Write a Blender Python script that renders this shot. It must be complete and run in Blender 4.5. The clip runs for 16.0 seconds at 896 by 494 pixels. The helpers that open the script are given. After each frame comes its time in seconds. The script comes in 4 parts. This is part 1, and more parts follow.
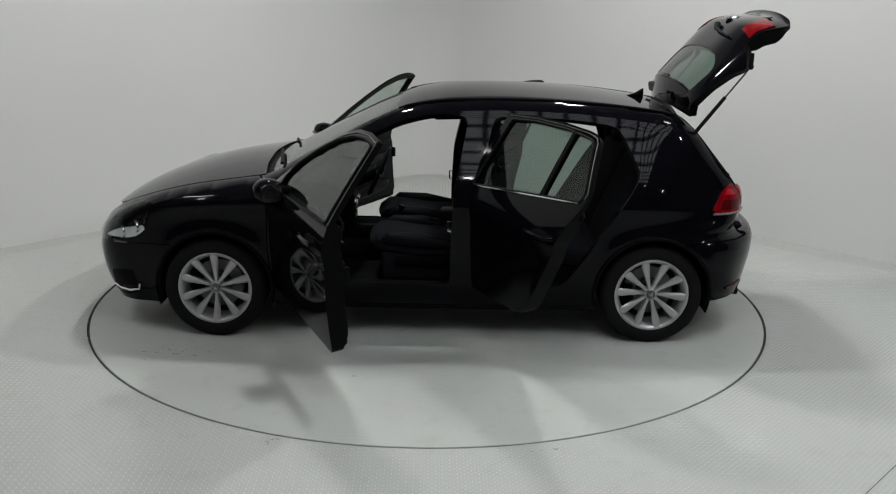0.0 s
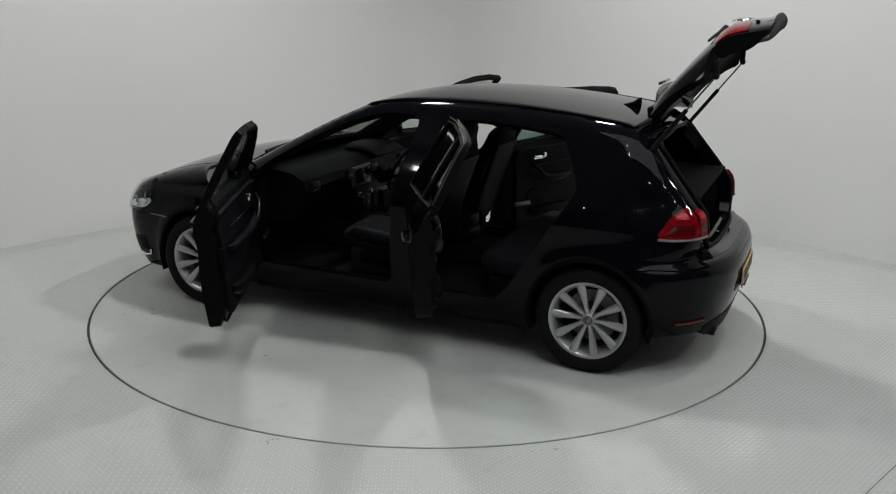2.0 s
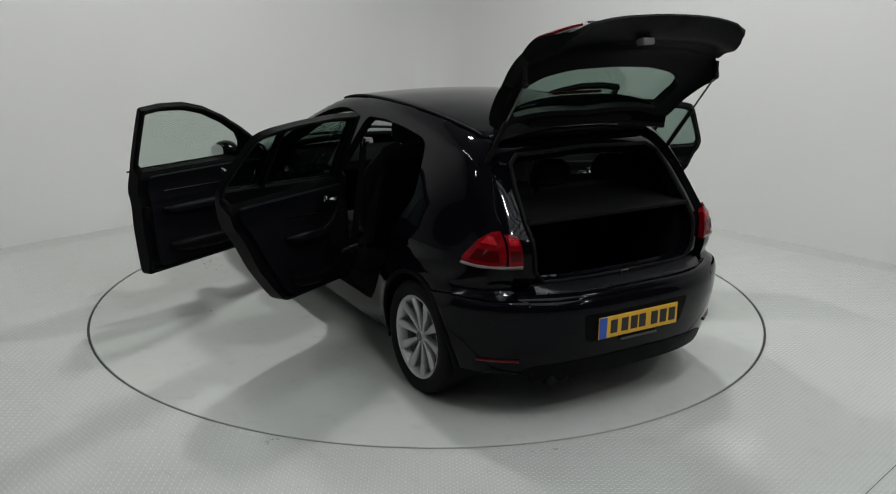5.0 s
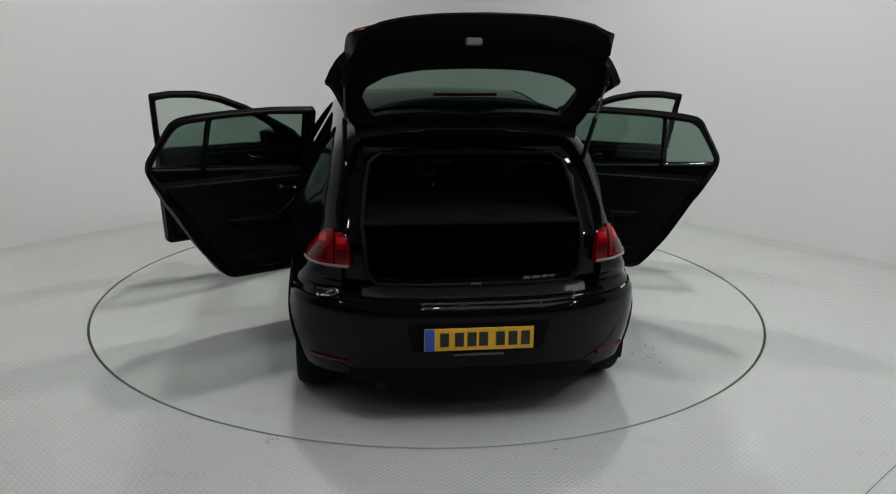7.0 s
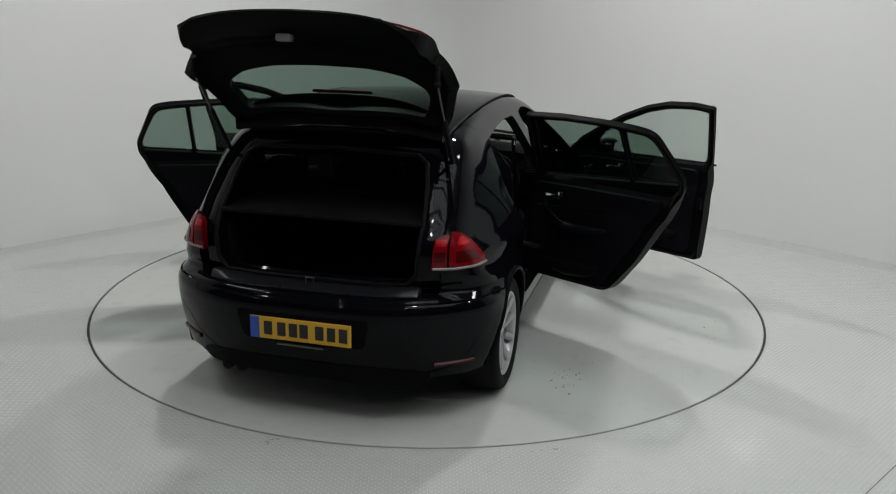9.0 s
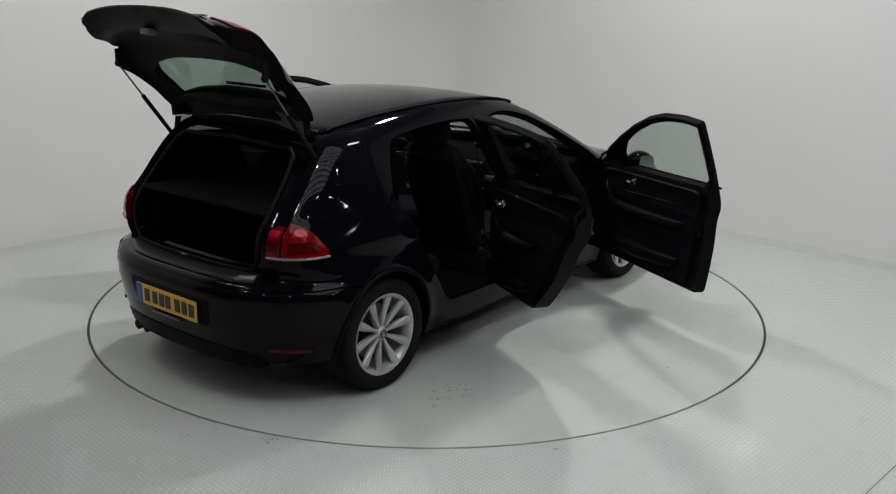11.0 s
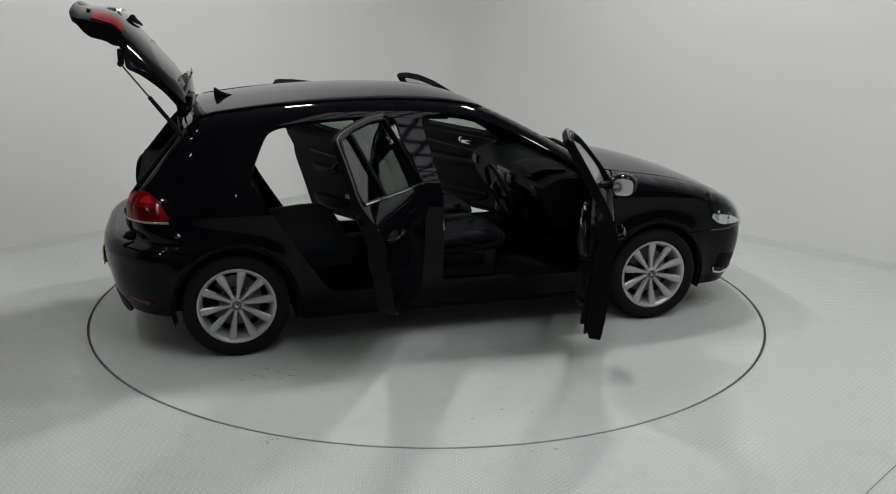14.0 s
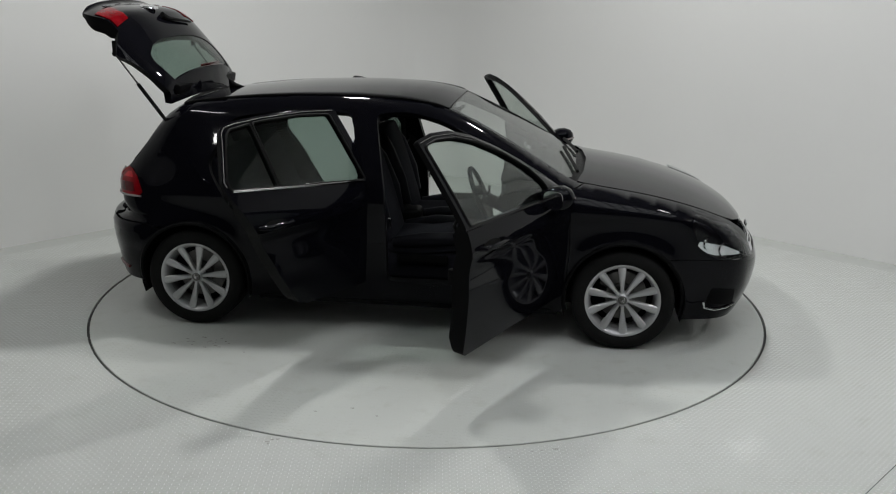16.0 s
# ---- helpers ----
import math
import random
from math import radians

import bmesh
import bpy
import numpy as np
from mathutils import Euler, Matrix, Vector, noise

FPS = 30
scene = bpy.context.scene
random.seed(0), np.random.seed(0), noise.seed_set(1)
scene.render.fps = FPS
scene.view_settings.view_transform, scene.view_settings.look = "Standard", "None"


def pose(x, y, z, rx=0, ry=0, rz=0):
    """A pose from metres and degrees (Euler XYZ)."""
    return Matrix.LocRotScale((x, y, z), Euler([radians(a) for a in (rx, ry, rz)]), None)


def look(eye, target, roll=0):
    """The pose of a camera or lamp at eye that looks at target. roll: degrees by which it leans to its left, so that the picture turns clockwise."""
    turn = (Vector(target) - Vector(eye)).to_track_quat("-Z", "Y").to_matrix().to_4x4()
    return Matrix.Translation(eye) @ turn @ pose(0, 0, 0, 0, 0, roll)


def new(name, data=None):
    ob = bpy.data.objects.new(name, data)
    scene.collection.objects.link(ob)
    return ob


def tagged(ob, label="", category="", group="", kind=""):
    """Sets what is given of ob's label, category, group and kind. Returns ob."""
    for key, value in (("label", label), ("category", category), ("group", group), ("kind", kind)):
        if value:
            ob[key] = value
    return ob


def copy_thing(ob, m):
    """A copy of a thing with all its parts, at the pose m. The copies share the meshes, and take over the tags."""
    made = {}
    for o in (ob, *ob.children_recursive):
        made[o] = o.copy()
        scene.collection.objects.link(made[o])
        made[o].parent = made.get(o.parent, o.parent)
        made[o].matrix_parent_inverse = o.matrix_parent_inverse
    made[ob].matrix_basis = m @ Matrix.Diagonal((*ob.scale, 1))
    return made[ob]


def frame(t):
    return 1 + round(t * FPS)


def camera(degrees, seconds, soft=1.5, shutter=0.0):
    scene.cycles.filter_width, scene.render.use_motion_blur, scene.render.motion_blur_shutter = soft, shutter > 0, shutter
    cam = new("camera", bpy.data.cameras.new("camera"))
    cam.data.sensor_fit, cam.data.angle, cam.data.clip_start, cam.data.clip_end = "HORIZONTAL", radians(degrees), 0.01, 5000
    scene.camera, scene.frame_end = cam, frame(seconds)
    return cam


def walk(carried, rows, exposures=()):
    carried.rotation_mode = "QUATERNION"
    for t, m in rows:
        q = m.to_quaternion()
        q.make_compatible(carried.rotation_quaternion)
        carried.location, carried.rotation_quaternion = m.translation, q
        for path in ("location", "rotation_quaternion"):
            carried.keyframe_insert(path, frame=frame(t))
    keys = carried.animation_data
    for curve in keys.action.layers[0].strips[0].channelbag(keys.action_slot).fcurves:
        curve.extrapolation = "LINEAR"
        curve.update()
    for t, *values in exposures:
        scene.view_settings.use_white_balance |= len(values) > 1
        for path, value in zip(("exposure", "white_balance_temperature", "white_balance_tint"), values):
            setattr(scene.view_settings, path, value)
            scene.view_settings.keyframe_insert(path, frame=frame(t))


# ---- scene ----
from mathutils.geometry import delaunay_2d_cdt

# ---------------------------------------------------------------- camera
cam = camera(52.9, 16.0, soft=1.15)
EYE = pose(0, -6.033, 2.042, 74.26, 0.0, -1.19) @ pose(0, 0, 0, 0, 0, 0.887)
walk(cam, [(0, EYE), (16, EYE)])

# turntable: starts at 178.66 degrees and turns clockwise at a steady rate
START, RATE = 178.66, -11.689
CENTRE = Vector((0.042, -0.015, 0.0))      # the pivot, in the car's own space
TABLE_R = 2.247


def heading(t):
    return START + RATE * t


# ---------------------------------------------------------------- world and lights
world = bpy.data.worlds.new("studio_world")
scene.world = world
world.use_nodes = True
world.node_tree.nodes["Background"].inputs[0].default_value = (0.8, 0.85, 1.0, 1)
world.node_tree.nodes["Background"].inputs[1].default_value = 0.05


def area(name, eye, target, w, h, power, colour=(0.975, 0.985, 0.965)):
    data = bpy.data.lights.new(name, "AREA")
    data.shape, data.size, data.size_y, data.energy, data.color = "RECTANGLE", w, h, power, colour
    ob = new(name, data)
    ob.matrix_world = look(eye, target)
    return ob


area("lamp_corner_left", (-1.0, 0.9, 4.6), (-0.4, -1.6, 0), 0.3, 0.3, 80)
area("lamp_corner_right", (1.5, 1.2, 4.6), (0.6, -1.3, 0), 0.3, 0.3, 82)
area("lamp_front_left", (-3.5, -3.0, 4.4), (-1.6, 1.8, 1.2), 0.16, 0.16, 11)
area("lamp_front_right", (4.4, -3.4, 4.3), (1.4, 2.2, 1.2), 0.16, 0.16, 27)
area("lamp_strip_left", (-3.45, -1.1, 4.6), (-3.25, -1.9, 0), 0.08, 1.9, 27)
area("lamp_side_right", (3.1, -0.9, 4.6), (2.0, -2.7, 0), 0.4, 0.4, 25)
# added fill without a known source, brightens the floor in front of the turntable
area("fill_overhead", (0.5, -3.8, 4.6), (0.5, -4.0, 0), 0.16, 0.16, 24)
# small spots along the studio's rig
for k, (x, y, z) in enumerate(((-5.2, -5.0, 3.7), (5.2, -5.0, 3.7), (-1.6, -6.8, 4.3), (1.6, -6.8, 4.3), (-3.2, -5.4, 4.5), (3.4, -5.6, 4.5), (0.2, -5.0, 4.6))):
    area("rig_spot", (x, y, z), (0, 0, 0.6), 0.09, 0.09, 3.5)
scene.view_settings.exposure = 0.0


# ---------------------------------------------------------------- materials
def mat(name, base, rough=0.5, metal=0.0, coat=0.0, var=0.0, scale=40.0, bump=0.0, bump_scale=300.0, dist=0.002, spec=0.5, rvar=0.0):
    m = bpy.data.materials.new(name)
    m.use_nodes = True
    nt = m.node_tree
    b = nt.nodes["Principled BSDF"]
    b.inputs["Base Color"].default_value = (*base, 1)
    b.inputs["Roughness"].default_value = rough
    b.inputs["Metallic"].default_value = metal
    b.inputs["Specular IOR Level"].default_value = spec
    if coat:
        b.inputs["Coat Weight"].default_value = coat
        b.inputs["Coat Roughness"].default_value = 0.03
    co = nt.nodes.new("ShaderNodeTexCoord")
    if var or rvar:
        n1 = nt.nodes.new("ShaderNodeTexNoise")
        n1.inputs["Scale"].default_value, n1.inputs["Detail"].default_value = scale, 5
        nt.links.new(co.outputs["Object"], n1.inputs["Vector"])
        if var:
            r = nt.nodes.new("ShaderNodeMapRange")
            r.inputs["To Min"].default_value, r.inputs["To Max"].default_value = 1 - var, 1 + var
            nt.links.new(n1.outputs["Fac"], r.inputs["Value"])
            mul = nt.nodes.new("ShaderNodeVectorMath")
            mul.operation = "SCALE"
            mul.inputs[0].default_value = base
            nt.links.new(r.outputs["Result"], mul.inputs["Scale"])
            nt.links.new(mul.outputs["Vector"], b.inputs["Base Color"])
        if rvar:
            r2 = nt.nodes.new("ShaderNodeMapRange")
            r2.inputs["To Min"].default_value, r2.inputs["To Max"].default_value = max(0.0, rough - rvar), min(1.0, rough + rvar)
            nt.links.new(n1.outputs["Fac"], r2.inputs["Value"])
            nt.links.new(r2.outputs["Result"], b.inputs["Roughness"])
    if bump:
        n2 = nt.nodes.new("ShaderNodeTexNoise")
        n2.inputs["Scale"].default_value, n2.inputs["Detail"].default_value = bump_scale, 3
        nt.links.new(co.outputs["Object"], n2.inputs["Vector"])
        bp = nt.nodes.new("ShaderNodeBump")
        bp.inputs["Strength"].default_value, bp.inputs["Distance"].default_value = bump, dist
        nt.links.new(n2.outputs["Fac"], bp.inputs["Height"])
        nt.links.new(bp.outputs["Normal"], b.inputs["Normal"])
    return m


def glass(name, tint, f0=0.045):
    """Thin pane: tinted and clear, with gloss that grows at a glancing angle."""
    m = bpy.data.materials.new(name)
    m.use_nodes = True
    nt = m.node_tree
    nt.nodes.remove(nt.nodes["Principled BSDF"])
    out = nt.nodes["Material Output"]
    tr, gl, mx, lw, pw, ma = (nt.nodes.new("ShaderNode" + k) for k in ("BsdfTransparent", "BsdfGlossy", "MixShader", "LayerWeight", "Math", "Math"))
    tr.inputs["Color"].default_value = (*tint, 1)
    gl.inputs["Roughness"].default_value = 0.0
    lw.inputs["Blend"].default_value = 0.5
    pw.operation, ma.operation = "POWER", "MULTIPLY_ADD"
    pw.inputs[1].default_value = 5.0
    ma.inputs[1].default_value, ma.inputs[2].default_value = 1 - f0, f0
    nt.links.new(lw.outputs["Facing"], pw.inputs[0])
    nt.links.new(pw.outputs[0], ma.inputs[0])
    nt.links.new(ma.outputs[0], mx.inputs["Fac"])
    nt.links.new(tr.outputs["BSDF"], mx.inputs[1])
    nt.links.new(gl.outputs["BSDF"], mx.inputs[2])
    nt.links.new(mx.outputs["Shader"], out.inputs["Surface"])
    return m


PAINT = mat("black_paint", (0.0026, 0.0026, 0.0042), 0.045, rvar=0.02, scale=900, spec=0.14)
TRIM = mat("black_trim", (0.0042, 0.0042, 0.0046), 0.4, spec=0.035, bump=0.25, bump_scale=500, rvar=0.08)
GLOSSTRIM = mat("gloss_black_trim", (0.004, 0.004, 0.005), 0.14, spec=0.14)
RUBBER = mat("tyre_rubber", (0.009, 0.009, 0.009), 0.75, spec=0.10, var=0.25, scale=60, bump=0.2)
SEAL = mat("rubber_seal", (0.006, 0.006, 0.006), 0.6, spec=0.10)
CLOTH = mat("black_upholstery", (0.011, 0.011, 0.015), 0.85, spec=0.10, var=0.25, scale=120, bump=0.35, bump_scale=900, dist=0.001)
LEATHER = mat("black_leather", (0.005, 0.005, 0.007), 0.5, spec=0.07, var=0.2, scale=30, bump=0.25, bump_scale=420, dist=0.001)
CARPET = mat("dark_carpet", (0.006, 0.006, 0.006), 0.95, spec=0.10, var=0.3, scale=200, bump=0.5, bump_scale=700)
BOOTSILL = mat("grey_boot_sill", (0.010, 0.010, 0.012), 0.30, bump=0.15, rvar=0.08)
ALLOY = mat("silver_alloy", (0.46, 0.46, 0.47), 0.32, metal=0.55, rvar=0.05, scale=12)
# the alloy again, shade behind the spokes put into its colour
ALLOYDARK = mat("shaded_alloy_barrel", (0.05, 0.05, 0.052), 0.5, metal=0.5, var=0.2, scale=20)
CHROME = mat("chrome", (0.75, 0.75, 0.76), 0.10, metal=1.0, rvar=0.04)
STEEL = mat("brake_steel", (0.13, 0.127, 0.123), 0.4, metal=1.0, var=0.2, scale=40)
REDLENS = mat("red_lamp_lens", (0.16, 0.002, 0.005), 0.07, var=0.75, scale=25, spec=0.2)
# highlights on the tail lamp lens, put into the colour
REDBRIGHT = mat("red_lens_highlight", (0.42, 0.006, 0.012), 0.12, var=0.5, scale=60)
REDDARK = mat("dark_red_reflector", (0.06, 0.002, 0.003), 0.12, spec=0.3)
CLEARLENS = mat("clear_lamp_strip", (0.20, 0.17, 0.17), 0.12, coat=0.3)
SILVERLAMP = mat("lamp_reflector", (0.85, 0.86, 0.88), 0.25, metal=0.4, var=0.25, scale=35)
YELLOW = mat("yellow_plate", (0.75, 0.42, 0.02), 0.35, var=0.05, scale=20)
BLUE = mat("blue_plate_band", (0.02, 0.08, 0.45), 0.35)
INK = mat("plate_ink", (0.01, 0.01, 0.01), 0.45)
GREYPLASTIC = mat("grey_plastic", (0.16, 0.16, 0.16), 0.45)
TINT = glass("tinted_side_glass", (0.50, 0.585, 0.545))
PALE = glass("pale_front_door_glass", (0.80, 0.85, 0.82))
CLEAR = glass("clear_windscreen", (0.84, 0.88, 0.86))
LENS = glass("headlamp_lens", (0.96, 0.97, 0.97), 0.012)


def wall_material():
    m = mat("white_wall_paint", (0.765, 0.763, 0.755), 0.75, var=0.03, scale=0.9, bump=0.08, bump_scale=60, dist=0.003)
    return m


def floor_material(name, base, rough):
    """Painted tread plate: worn grey paint, scuffs and soft patches of gloss."""
    m = mat(name, base, rough, var=0.05, scale=1.3, bump=0.06, bump_scale=45, dist=0.003, rvar=0.12, spec=0.12)
    nt = m.node_tree
    b = nt.nodes["Principled BSDF"]
    co = nt.nodes.new("ShaderNodeTexCoord")
    n = nt.nodes.new("ShaderNodeTexNoise")
    n.inputs["Scale"].default_value, n.inputs["Detail"].default_value = 9, 8
    nt.links.new(co.outputs["Object"], n.inputs["Vector"])
    ramp = nt.nodes.new("ShaderNodeValToRGB")
    ramp.color_ramp.elements[0].position, ramp.color_ramp.elements[0].color = 0.20, (0.90, 0.89, 0.87, 1)
    ramp.color_ramp.elements[1].position, ramp.color_ramp.elements[1].color = 0.45, (1, 1, 1, 1)
    nt.links.new(n.outputs["Fac"], ramp.inputs["Fac"])
    mul = nt.nodes.new("ShaderNodeVectorMath")
    mul.operation = "MULTIPLY"
    src = b.inputs["Base Color"].links[0].from_socket
    nt.links.new(src, mul.inputs[0])
    nt.links.new(ramp.outputs["Color"], mul.inputs[1])
    nt.links.new(mul.outputs["Vector"], b.inputs["Base Color"])
    return m


WALL = wall_material()
CEIL = mat("grey_ceiling", (0.28, 0.28, 0.28), 0.8, var=0.05, scale=1.5)
DARKWALL = mat("dark_studio_wall", (0.035, 0.035, 0.04), 0.8, var=0.2, scale=1.2)
FLOOR = floor_material("grey_floor_paint", (0.45, 0.462, 0.445), 0.5)
DISC = floor_material("grey_turntable_paint", (0.475, 0.49, 0.47), 0.42)
GAP = mat("dark_gap", (0.03, 0.03, 0.03), 0.7, var=0.3, scale=9)
STUD = mat("tread_stud_paint", (0.70, 0.71, 0.70), 0.11, rvar=0.05, scale=3, spec=0.8)
DIRT = mat("tyre_dirt", (0.27, 0.265, 0.245), 0.8, var=0.4, scale=60)


# ---------------------------------------------------------------- mesh helpers
def mesh_object(name, bm, material, sharp=38.0, smooth=True):
    me = bpy.data.meshes.new(name)
    bm.to_mesh(me)
    bm.free()
    if smooth:
        me.polygons.foreach_set("use_smooth", [True] * len(me.polygons))
        me.set_sharp_from_angle(angle=radians(sharp))
    for k in (material if isinstance(material, (list, tuple)) else [material]):
        me.materials.append(k)
    layer = me.attributes.get("skin_normal")
    if layer is not None:
        # the outer faces take the true normals of the skin, so that reflections run smoothly
        nv, nl = len(me.vertices), len(me.loops)
        g = np.zeros(nv * 3, np.float32)
        layer.data.foreach_get("vector", g)
        g = g.reshape(-1, 3)
        idx = np.zeros(nl, np.int32)
        me.loops.foreach_get("vertex_index", idx)
        on = (g ** 2).sum(1) > 0.5
        out = np.zeros((nl, 3), np.float32)
        for f in me.polygons:
            r = slice(f.loop_start, f.loop_start + f.loop_total)
            if on[idx[r]].all():
                out[r] = g[idx[r]]
        me.attributes.remove(layer)
        me.normals_split_custom_set(out.tolist())
    return new(name, me)


def part(name, bm, material, parent, label="", m=None, sharp=38.0, smooth=True):
    ob = mesh_object(name, bm, material, sharp, smooth)
    ob.parent = parent
    if m is not None:
        ob.matrix_local = m
    return tagged(ob, label)


def box(x0, x1, y0, y1, z0, z1, bevel=0.0, seg=2, bm=None):
    """A box, its edges rounded; added to bm where one is given."""
    own = bmesh.new()
    bmesh.ops.create_cube(own, size=1.0)
    for v in own.verts:
        v.co = Vector(((x0 + x1) / 2 + v.co.x * (x1 - x0), (y0 + y1) / 2 + v.co.y * (y1 - y0), (z0 + z1) / 2 + v.co.z * (z1 - z0)))
    if bevel:
        bmesh.ops.bevel(own, geom=own.edges[:], offset=bevel, segments=seg, profile=0.5, affect="EDGES")
    return join(bm, own)


def join(bm, own, m=None):
    if m is not None:
        own.transform(m)
    if bm is None:
        return own
    tmp = bpy.data.meshes.new("tmp")
    own.to_mesh(tmp)
    own.free()
    bm.from_mesh(tmp)
    bpy.data.meshes.remove(tmp)
    return bm


def lathe(profile, seg=48, axis="y", closed=False):
    """Turns (radius, along) pairs round an axis."""
    bm = bmesh.new()
    rings = []
    for r, a in profile:
        ring = []
        for i in range(seg):
            c, s = math.cos(2 * math.pi * i / seg), math.sin(2 * math.pi * i / seg)
            co = {"y": (r * c, a, r * s), "z": (r * c, r * s, a), "x": (a, r * c, r * s)}[axis]
            ring.append(bm.verts.new(co))
        rings.append(ring)
    pairs = list(zip(rings, rings[1:] + (rings[:1] if closed else [])))
    if not closed:
        pairs = list(zip(rings[:-1], rings[1:]))
    for a, b in pairs:
        for i in range(seg):
            j = (i + 1) % seg
            bm.faces.new((a[i], a[j], b[j], b[i]))
    bmesh.ops.remove_doubles(bm, verts=bm.verts[:], dist=1e-6)
    bmesh.ops.recalc_face_normals(bm, faces=bm.faces[:])
    return bm


def tube(points, r, seg=8, bm=None, flat=1.0, closed=False):
    """A round bar along points; r may be one radius or one per point."""
    own = bmesh.new()
    pts = [Vector(p) for p in points]
    rad = r if isinstance(r, (list, tuple)) else [r] * len(pts)
    rings = []
    n = len(pts)
    ref = None
    for i, p in enumerate(pts):
        a, b = (pts[(i - 1) % n], pts[(i + 1) % n]) if closed else (pts[max(i - 1, 0)], pts[min(i + 1, n - 1)])
        d = (b - a).normalized()
        if ref is None:
            ref = d.orthogonal().normalized()
        u = (ref - d * ref.dot(d)).normalized()
        ref = u
        w = d.cross(u)
        rings.append([own.verts.new(p + u * (rad[i] * math.cos(2 * math.pi * k / seg)) + w * (flat * rad[i] * math.sin(2 * math.pi * k / seg))) for k in range(seg)])
    for a, b in list(zip(rings[:-1], rings[1:])) + ([(rings[-1], rings[0])] if closed else []):
        for i in range(seg):
            j = (i + 1) % seg
            own.faces.new((a[i], a[j], b[j], b[i]))
    if not closed:
        own.faces.new(rings[0][::-1])
        own.faces.new(rings[-1])
    bmesh.ops.recalc_face_normals(own, faces=own.faces[:])
    return join(bm, own)


def loft(sections, bm=None, cap=True):
    """Joins closed rings of equal length into one skin."""
    own = bmesh.new()
    rings = [[own.verts.new(p) for p in sec] for sec in sections]
    n = len(rings[0])
    for a, b in zip(rings[:-1], rings[1:]):
        for i in range(n):
            j = (i + 1) % n
            own.faces.new((a[i], a[j], b[j], b[i]))
    if cap:
        own.faces.new(rings[0][::-1])
        own.faces.new(rings[-1])
    bmesh.ops.recalc_face_normals(own, faces=own.faces[:])
    return join(bm, own)


def ring_of(w, h, n=20, p=3.0):
    """A rounded rectangle of half sizes w and h, as (a, b) pairs."""
    out = []
    for i in range(n):
        t = 2 * math.pi * i / n
        c, s = math.cos(t), math.sin(t)
        out.append((w * math.copysign(abs(c) ** (2 / p), c), h * math.copysign(abs(s) ** (2 / p), s)))
    return out


# ---------------------------------------------------------------- the room
def build_room():
    """Two white walls that meet in a rounded corner behind the turntable; dark studio behind the camera."""
    r, h, th = 0.45, 4.8, 0.12
    path = [(-6.8, -2.3), (-5.5, -1.0), (-4.0, 0.5), (-2.5, 2.0), (-1.2, 3.3)]
    cx, cy = 0.02, 4.52 - r * math.sqrt(2)
    for k in range(13):
        a = radians(135 - 90 * k / 12)
        path.append((cx + r * math.cos(a), cy + r * math.sin(a)))
    path += [(1.24, 3.3), (2.54, 2.0), (4.04, 0.5), (5.54, -1.0), (6.84, -2.3)]
    bm = bmesh.new()
    inner = [(bm.verts.new((x, y, 0)), bm.verts.new((x, y, h))) for x, y in path]
    outer = []
    for i, (x, y) in enumerate(path):
        a, b = path[max(i - 1, 0)], path[min(i + 1, len(path) - 1)]
        d = Vector((b[0] - a[0], b[1] - a[1])).normalized()
        outer.append((bm.verts.new((x - d.y * th, y + d.x * th, 0)), bm.verts.new((x - d.y * th, y + d.x * th, h))))
    for i in range(len(path) - 1):
        for q in ((inner[i][0], inner[i + 1][0], inner[i + 1][1], inner[i][1]), (outer[i][0], outer[i][1], outer[i + 1][1], outer[i + 1][0]),
                  (inner[i][1], inner[i + 1][1], outer[i + 1][1], outer[i][1])):
            bm.faces.new(q)
    bmesh.ops.recalc_face_normals(bm, faces=bm.faces[:])
    tagged(mesh_object("wall_north", bm, WALL), "smooth white painted studio wall with a rounded corner", kind="structure")

    for name, x0, x1, y0, y1 in (("wall_west", -7.0, -6.9, -9.2, -2.3), ("wall_east", 6.9, 7.0, -9.2, -2.3), ("wall_south", -7.0, 7.0, -9.4, -9.2)):
        tagged(mesh_object(name, box(x0, x1, y0, y1, 0, h), DARKWALL), "dark painted studio wall", kind="structure")
    bm = box(-7.1, 7.1, -9.5, 5.2, h, h + 0.1)
    tagged(mesh_object("ceiling", bm, CEIL), "plain pale studio ceiling", kind="structure")

    # floor with a round hole for the turntable
    bm = bmesh.new()
    n = 128
    rim = [bm.verts.new((TABLE_R * 1.0035 * math.cos(2 * math.pi * i / n), TABLE_R * 1.0035 * math.sin(2 * math.pi * i / n), 0)) for i in range(n)]
    low = [bm.verts.new((v.co.x, v.co.y, -0.05)) for v in rim]
    far = []
    for i in range(n):
        c, s = math.cos(2 * math.pi * i / n), math.sin(2 * math.pi * i / n)
        k = min(7.1 / max(abs(c), 1e-6), (5.2 if s > 0 else 9.5) / max(abs(s), 1e-6))
        far.append(bm.verts.new((c * k, s * k, 0)))
    for i in range(n):
        j = (i + 1) % n
        bm.faces.new((rim[i], far[i], far[j], rim[j]))
        bm.faces.new((low[i], rim[i], rim[j], low[j]))
    bm.faces.new(low)
    bmesh.ops.recalc_face_normals(bm, faces=bm.faces[:])
    floor = tagged(mesh_object("floor", bm, FLOOR, 30), "grey painted tread plate floor round the turntable", kind="structure")
    return floor


def build_turntable():
    bm = bmesh.new()
    prof = [(0.0, -0.04), (TABLE_R * 0.9965, -0.04), (TABLE_R * 0.9965, -0.003), (TABLE_R * 0.995, 0.0), (0.0, 0.0)]
    bm = lathe(prof, 160, "z")
    ob = mesh_object("turntable", bm, DISC, 25)
    return tagged(ob, "grey painted round steel car turntable set in the floor", "turntable")


